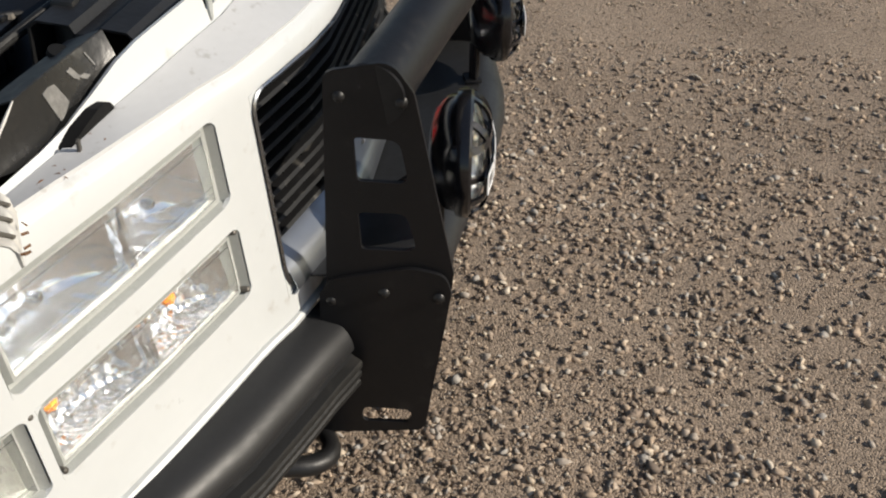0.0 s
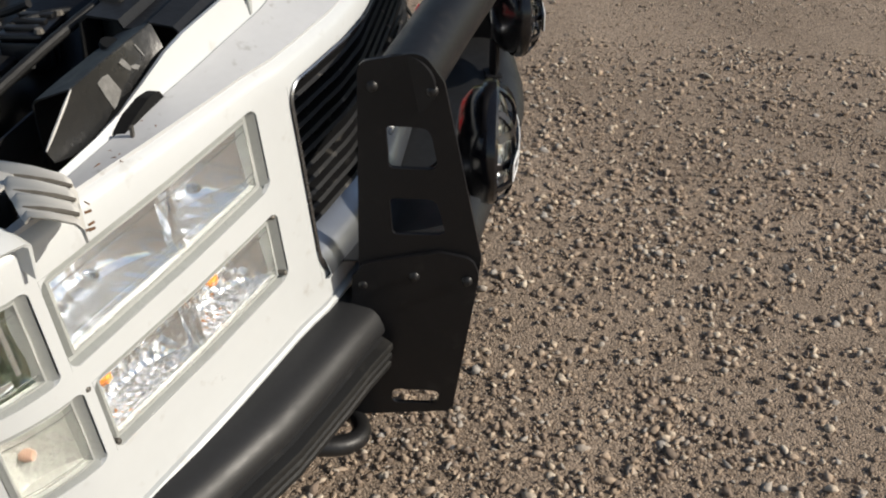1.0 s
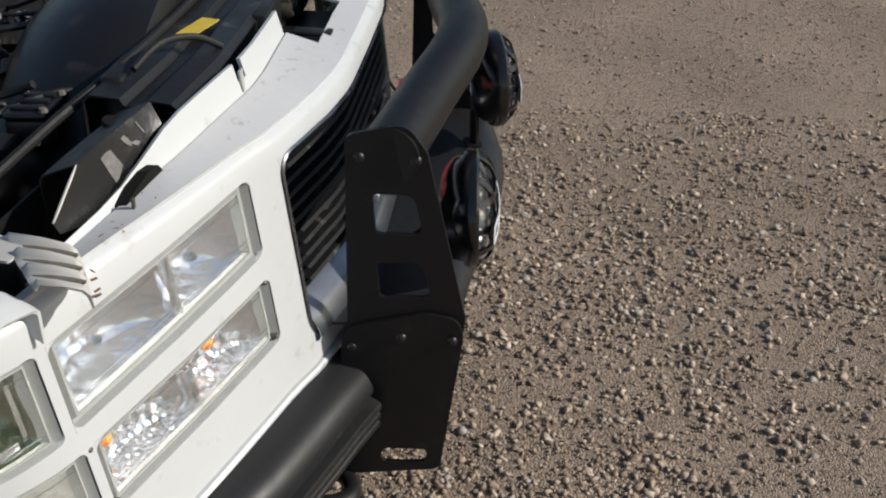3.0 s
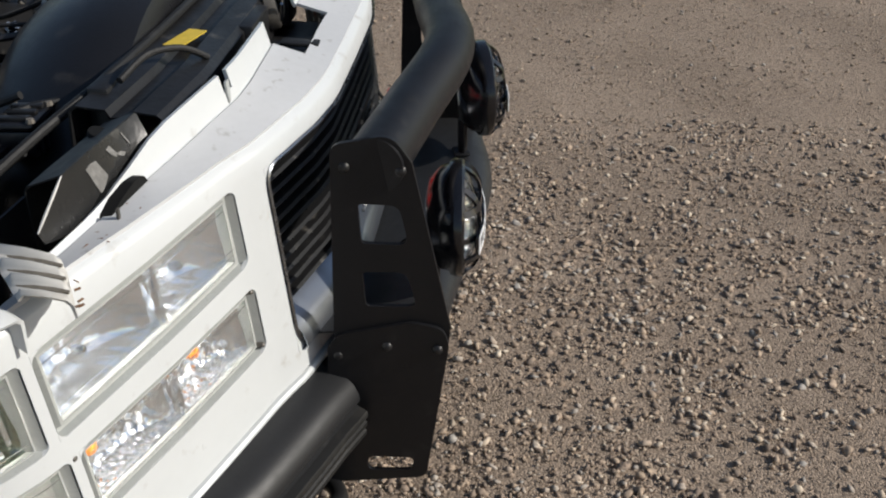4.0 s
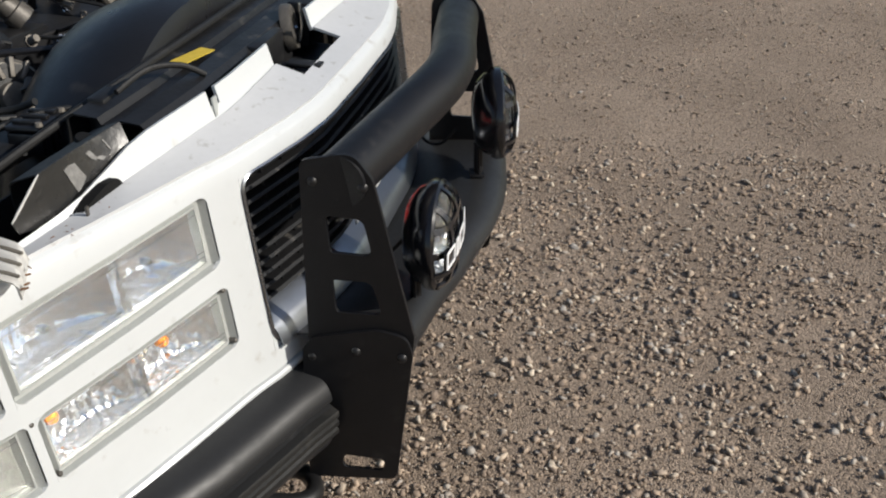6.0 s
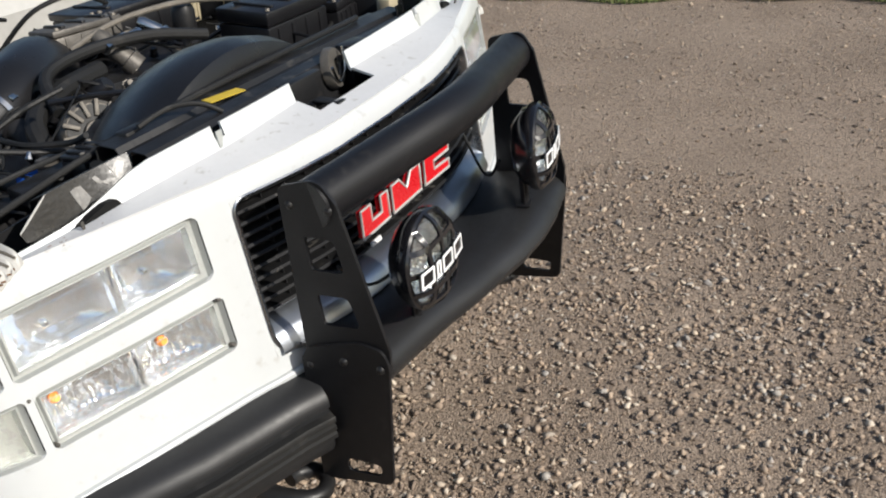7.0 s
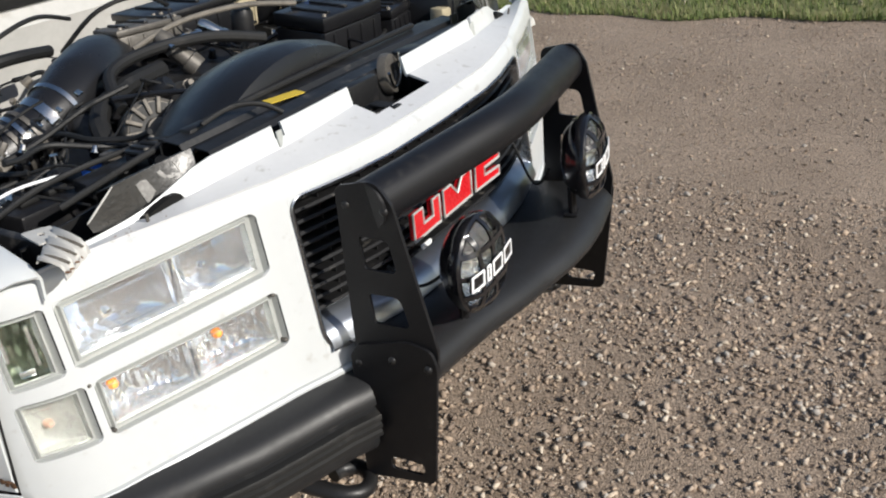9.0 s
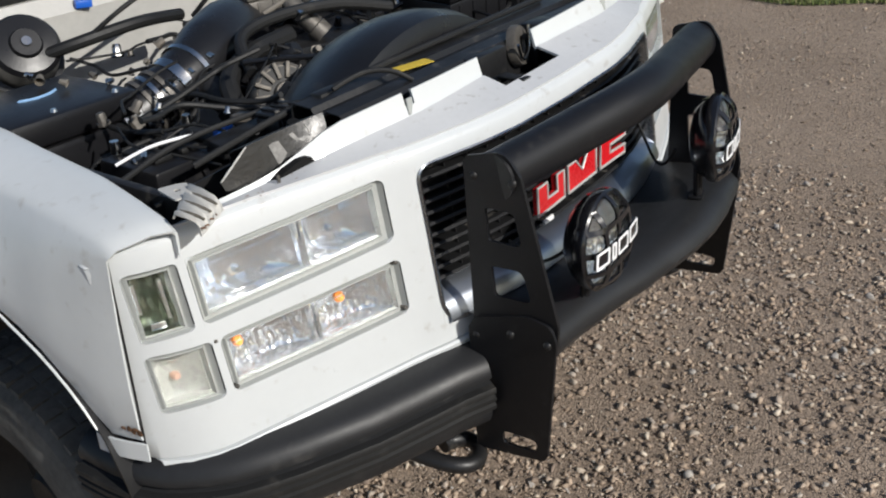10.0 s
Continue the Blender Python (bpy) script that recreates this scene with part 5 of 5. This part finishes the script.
            box(bm, w * u - 0.006, w * u + 0.006, -d * 0.75, d * 0.75, h - 0.001, h + 0.006, 0.002, m)
            part("rib", bm, M_DARKMETAL, lid)
        for u, v in ((-0.85, -0.85), (0.85, -0.85), (0.85, 0.85)):
            bm = bmesh.new()
            lathe(bm, [(0, 0.006), (0.005, 0.006), (0.007, 0.0)], 8, m @ Matrix.Translation((w * u, d * v, h)))
            part("screw", bm, M_CAST, lid)
        for q in range(4):
            u = -0.7 + 0.47 * q
            bm = bmesh.new()
            box(bm, w * u - 0.004, w * u + 0.004, -d - 0.004, -d + 0.002, -h * 0.9, h * 0.45, 0.001, m)
            part("side_rib", bm, mat, unit)
    for x, y, z, r, h, mat in ((-0.30, 0.93, 0.93, 0.030, 0.05, M_DARKMETAL), (-0.13, 0.90, 0.97, 0.026, 0.05, M_PLASTIC), (0.02, 0.96, 1.03, 0.024, 0.06, M_ALU), (0.12, 0.93, 1.06, 0.016, 0.04, M_STEEL), (-0.22, 0.98, 0.92, 0.04, 0.06, M_PLASTIC), (0.25, 0.95, 1.03, 0.03, 0.06, M_DARKMETAL)):
        bm = bmesh.new()
        lathe(bm, [(0, h), (r * 0.7, h), (r, h * 0.7), (r, -h * 0.5), (r * 1.2, -h * 0.55), (r * 1.2, -h)], 18, pose(x, y, z, rng.uniform(-50, 50), rng.uniform(-50, 50), 0))
        tagged(part("sensor_housing", bm, mat), "dusty cylindrical engine fitting", "engine part", "engine fittings")


def blower():
    """Round blower motor on the firewall."""
    bl = thing("blower_motor", "round black blower motor on the white firewall", "motor", at=(-0.40, 1.50, 0.99))
    bm = bmesh.new()
    lathe(bm, [(0, 0.055), (0.035, 0.055), (0.04, 0.045), (0.075, 0.040), (0.085, 0.028), (0.085, -0.05), (0.10, -0.055), (0.10, -0.07)], 28, pose(0, 0, 0, 55, 0, -20))
    part("housing", bm, M_PLASTIC, bl)
    bm = bmesh.new()
    lathe(bm, [(0, 0.062), (0.012, 0.062), (0.015, 0.05)], 14, pose(0, 0, 0, 55, 0, -20))
    part("cap", bm, M_STEEL, bl, "bright cap")


blower()


def bay_wires():
    rng = random.Random(23)
    for k in range(72):
        x, y = rng.uniform(-0.66, 0.62), rng.uniform(0.72, 1.45)
        if -0.38 < x < -0.08 and y < 0.86:
            y += 0.3
        if -0.86 < x < -0.42 and y > 0.9:
            y = rng.uniform(0.62, 0.9)
        z = 0.955 + rng.uniform(-0.03, 0.06)
        pts = [Vector((x, y, z))]
        d = Vector((rng.uniform(-1, 1), rng.uniform(-0.6, 0.6), 0)).normalized()
        for i in range(4):
            d = (d + Vector((rng.uniform(-0.6, 0.6), rng.uniform(-0.6, 0.6), rng.uniform(-0.3, 0.3)))).normalized()
            pts.append(pts[-1] + d * rng.uniform(0.04, 0.09))
        bm = bmesh.new()
        tube(bm, smooth_path(pts, 5), rng.choice((0.002, 0.003, 0.004, 0.006)), 8)
        tagged(part("engine_wire", bm, rng.choice((M_RUBBER, M_RUBBER, M_RUBBER, M_PLASTIC))), "loose engine wire or small hose in the bay", "wire", "wires in the engine bay")
    for k in range(90):
        x, y = rng.uniform(-0.68, 0.6), rng.uniform(0.62, 1.4)
        r = rng.uniform(0.005, 0.012)
        bm = bmesh.new()
        lathe(bm, [(0, r), (r * 0.8, r), (r, r * 0.5), (r, -r), (r * 1.4, -r), (r * 1.4, -r * 1.6)], 8, pose(x, y, 0.965 + rng.uniform(-0.05, 0.05), rng.uniform(-60, 60), rng.uniform(-60, 60), 0))
        tagged(part("engine_bolt", bm, rng.choice((M_CAST, M_ALU, M_STEEL, M_PLASTIC, M_CAST))), "small dull bolt head in the engine bay", "bolt", "bolts in the engine bay")


alternator()
bay_wires()
air_box()
intake()
hoses()
bay_bits()

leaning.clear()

# ---- push bar ----
bar = thing("push_bar", "matte black steel push bar bolted to the bumper", "push bar")


def push_bar():
    for s in (-1, 1):
        place = lambda u, v, w: (s * (0.404 + 0.03 * (u - 0.115) + w), u, v)
        outline = rounded([(0.172, 1.140), (0.086, 1.158), (0.058, 1.115), (0.005, 0.832), (0.012, 0.770), (0.190, 0.760)], [0.02, 0.03, 0.02, 0.02, 0.02, 0.02], 5)
        up = rounded([(0.138, 1.048), (0.136, 0.981), (0.066, 0.980), (0.078, 1.046)], [0.008, 0.008, 0.014, 0.018], 4)
        lo = rounded([(0.137, 0.931), (0.135, 0.868), (0.056, 0.870), (0.071, 0.932)], [0.008, 0.008, 0.012, 0.018], 4)
        bm = bmesh.new()
        slab(bm, outline, [up, lo], place, -0.004, 0.003)
        up_plate = part("side_plate", bm, M_POWDER, bar, "black side plate with two cut windows", smooth=False)
        low = rounded([(0.198, 0.790), (0.180, 0.816), (0.066, 0.844), (0.016, 0.834), (0.007, 0.802), (0.046, 0.532), (0.055, 0.520), (0.212, 0.500)], [0.01, 0.02, 0.05, 0.03, 0.05, 0.014, 0.014, 0.01], 5)
        slot = rounded([(0.144, 0.564), (0.148, 0.532), (0.072, 0.536), (0.066, 0.564)], 0.013, 5)
        bm = bmesh.new()
        slab(bm, low, [slot], place, 0.0035, 0.010)
        part("mount_plate", bm, M_POWDER, bar, "black mounting plate with a long slot", smooth=False)
        for y, z in ((0.154, 1.106), (0.074, 1.103)):
            bolt(s, y, z, 0.407, up_plate)
        for y, z in ((0.104, 0.797), (0.025, 0.795), (0.182, 0.776)):
            bolt(s, y, z, 0.413, up_plate)
    bend = [(0.404, 0.113, 1.108), (0.30, 0.094, 1.112), (0.20, 0.075, 1.118), (0.12, 0.057, 1.124), (0.06, 0.046, 1.128), (0, 0.042, 1.129)]
    pts = [(-x, y, z) for x, y, z in bend] + [(x, y, z) for x, y, z in reversed(bend[:-1])]
    bm = bmesh.new()
    tube(bm, smooth_path(pts, 5), 0.0445, 32)
    part("cross_tube", bm, M_POWDER, bar, "thick black cross tube bent at its middle")


def bolt(s, y, z, x, parent):
    bm = bmesh.new()
    lathe(bm, [(0, 0.006), (0.004, 0.006), (0.007, 0.004), (0.009, 0.0)], 12, pose(s * x, y, z, 0, s * 90, 0))
    part("bolt", bm, M_DARKMETAL, parent)


push_bar()


def driving_lamp(x, y, z, turn):
    """Round lamp: shell, rim, reflector, lens, grid guard with four plain white marks, foot."""
    dl = thing("driving_lamp", "round black driving lamp with a grid stone guard", "lamp", "lamps on the push bar", at=(x, y, z))
    m = pose(0, 0, 0, 90, 0, 0)
    bm = bmesh.new()
    lathe(bm, [(0, -0.062), (0.03, -0.061), (0.064, -0.053), (0.084, -0.035), (0.091, -0.012), (0.092, 0.0), (0.090, 0.004), (0.086, 0.004), (0.084, -0.006)], 40, m)
    part("shell", bm, M_GLOSS, dl)
    bm = bmesh.new()
    tube(bm, [m @ Vector((0.0915 * math.cos(a), 0.0915 * math.sin(a), -0.014)) for a in [2 * math.pi * i / 40 for i in range(40)]], 0.0022, 6, close=True)
    part("rim_bead", bm, M_STEEL, dl, "thin bright bead")
    bm = bmesh.new()
    lathe(bm, [(0.012, -0.050), (0.04, -0.043), (0.07, -0.026), (0.084, -0.002)], 40, m)
    part("reflector", bm, M_REFL_FINE, dl, "silvered reflector")
    bm = bmesh.new()
    lathe(bm, [(0, 0.024), (0.04, 0.021), (0.07, 0.013), (0.083, 0.004), (0.085, -0.006), (0.082, -0.006), (0.068, 0.010), (0.04, 0.018), (0, 0.021)], 40, m)
    ln = part("lens", bm, M_LENS, dl, "clear glass lens")
    ln.visible_shadow = False
    bm = bmesh.new()
    lathe(bm, [(0.0935, -0.020), (0.0965, -0.012), (0.0965, 0.000), (0.093, 0.004), (0.088, 0.002), (0.0915, -0.006), (0.092, -0.018)], 40, m)
    guard = part("stone_guard", bm, M_GLOSS, dl, "gloss black stone guard ring")
    bow = lambda u: 0.002 + 0.030 * (1 - min(1.0, abs(u) / 0.094) ** 6)
    for upright, offs in ((False, (-0.066, -0.034, 0.008, 0.048)), (True, (-0.050, -0.002, 0.046))):
        for off in offs:
            half = math.sqrt(0.0935 ** 2 - off ** 2)
            rows = []
            for d in (-0.0048, 0.0048):
                row = []
                for i in range(19):
                    u = half * math.sin(math.pi * (i / 18 - 0.5))
                    p = (off + d, u) if upright else (u, off + d)
                    row.append(m @ Vector((p[0], p[1], bow(math.hypot(*p)))))
                rows.append(row)
            bm = bmesh.new()
            grid(bm, rows, thick=0.005)
            part("guard_bar", bm, M_GLOSS, guard, angle=60)
    flat = lambda u, v, w: m @ Vector((u, v, 0.033 - 1.2 * u * u + w))
    for x0, x1 in ((-0.094, -0.054), (-0.046, -0.031), (-0.024, 0.018), (0.026, 0.072)):
        bm = bmesh.new()
        o = rounded([(x0, -0.014), (x1, -0.014), (x1 + 0.004, 0.017), (x0 + 0.004, 0.017)], 0.003, 2)
        c = ((x0 + x1) / 2 + 0.002)
        sx = 1 - 0.010 / (x1 - x0)
        i = [((p.x - c) * sx + c, (p.y - 0.0015) * 0.72 + 0.0015) for p in o][::-1]
        slab(bm, o, [i], flat, 0.0035, 0.005)
        mark = part("white_mark", bm, M_WHITEPAINT, guard, "plain white outlined mark")
        bm = bmesh.new()
        slab(bm, o, [], flat, -0.001, 0.0033)
        part("mark_backing", bm, M_GLOSS, mark)
    bm = bmesh.new()
    box(bm, -0.020, 0.020, 0.034, 0.066, -0.142, -0.135, 0.002)
    box(bm, -0.016, 0.016, 0.044, 0.050, -0.14, -0.06, 0.002)
    tube(bm, [(0, 0.047, -0.14), (0, 0.047, -0.065)], 0.010, 12)
    part("foot", bm, M_POWDER, dl, "black mounting foot")
    dl.rotation_euler = (0, 0, radians(turn))
    return dl


def lamp_wire(pts):
    bm = bmesh.new()
    tube(bm, smooth_path(pts, 7), 0.0035, 8)
    tagged(part("lamp_wire", bm, M_RUBBER), "thin black wire from a driving lamp", "wire")


driving_lamp(-0.236, 0.000, 0.932, 4)
driving_lamp(0.250, -0.010, 0.951, 15)
lamp_wire([(-0.236, 0.055, 0.93), (-0.24, 0.10, 0.88), (-0.25, 0.15, 0.86), (-0.26, 0.20, 0.90)])
lamp_wire([(0.222, 0.08, 0.92), (0.25, 0.12, 0.87), (0.30, 0.17, 0.85), (0.34, 0.22, 0.89), (0.36, 0.26, 0.95)])

# ---- leaf litter on the panel ----
rng = random.Random(4)
for k in range(6):
    bm = bmesh.new()
    x = -0.66 + rng.uniform(-0.05, 0.06)
    f = rng.uniform(0.1, 0.9)
    y = (FRONT(x) + 0.013) * (1 - f) + SHELF_Y(x) * f
    z = (Z_TOP(x) + 0.014) * (1 - f) + SHELF_Z(x) * f
    a = rng.uniform(0, 6.28)
    d = Vector((math.cos(a), math.sin(a), 0)) * rng.uniform(0.005, 0.012)
    p = Vector((x, y, z + 0.003))
    tube(bm, [p - d, p + Vector((0.003, 0, 0.002)), p + d], [0.0004, 0.0013, 0.0004], 5)
    leaning[:] = [on_nose]
    tagged(part("dry_leaf", bm, M_LEAF), "dry brown leaf scrap on the white panel", "leaf", "leaf scraps")

leaning.clear()

# ---- loose gravel ----
build_stones("gravel", [
    (-0.6, 2.2, -1.7, 1.6, 90000, 0.0016, 0.0046, 1.6, 0, 0.3), (-0.6, 2.2, -1.7, 1.6, 34000, 0.0042, 0.0185, 3.6, 1, 0.3), (-0.6, 1.2, -1.3, 0.9, 6500, 0.0075, 0.0165, 1.6, 1, 0.6),
    (2.2, 4.8, -2.6, 3.4, 45000, 0.0024, 0.0058, 1.6, 0, 0.0), (2.2, 4.8, -2.6, 3.4, 9000, 0.0060, 0.014, 3.5, 1, 0.0)], 3, "loose brown and grey gravel stones of mixed size")
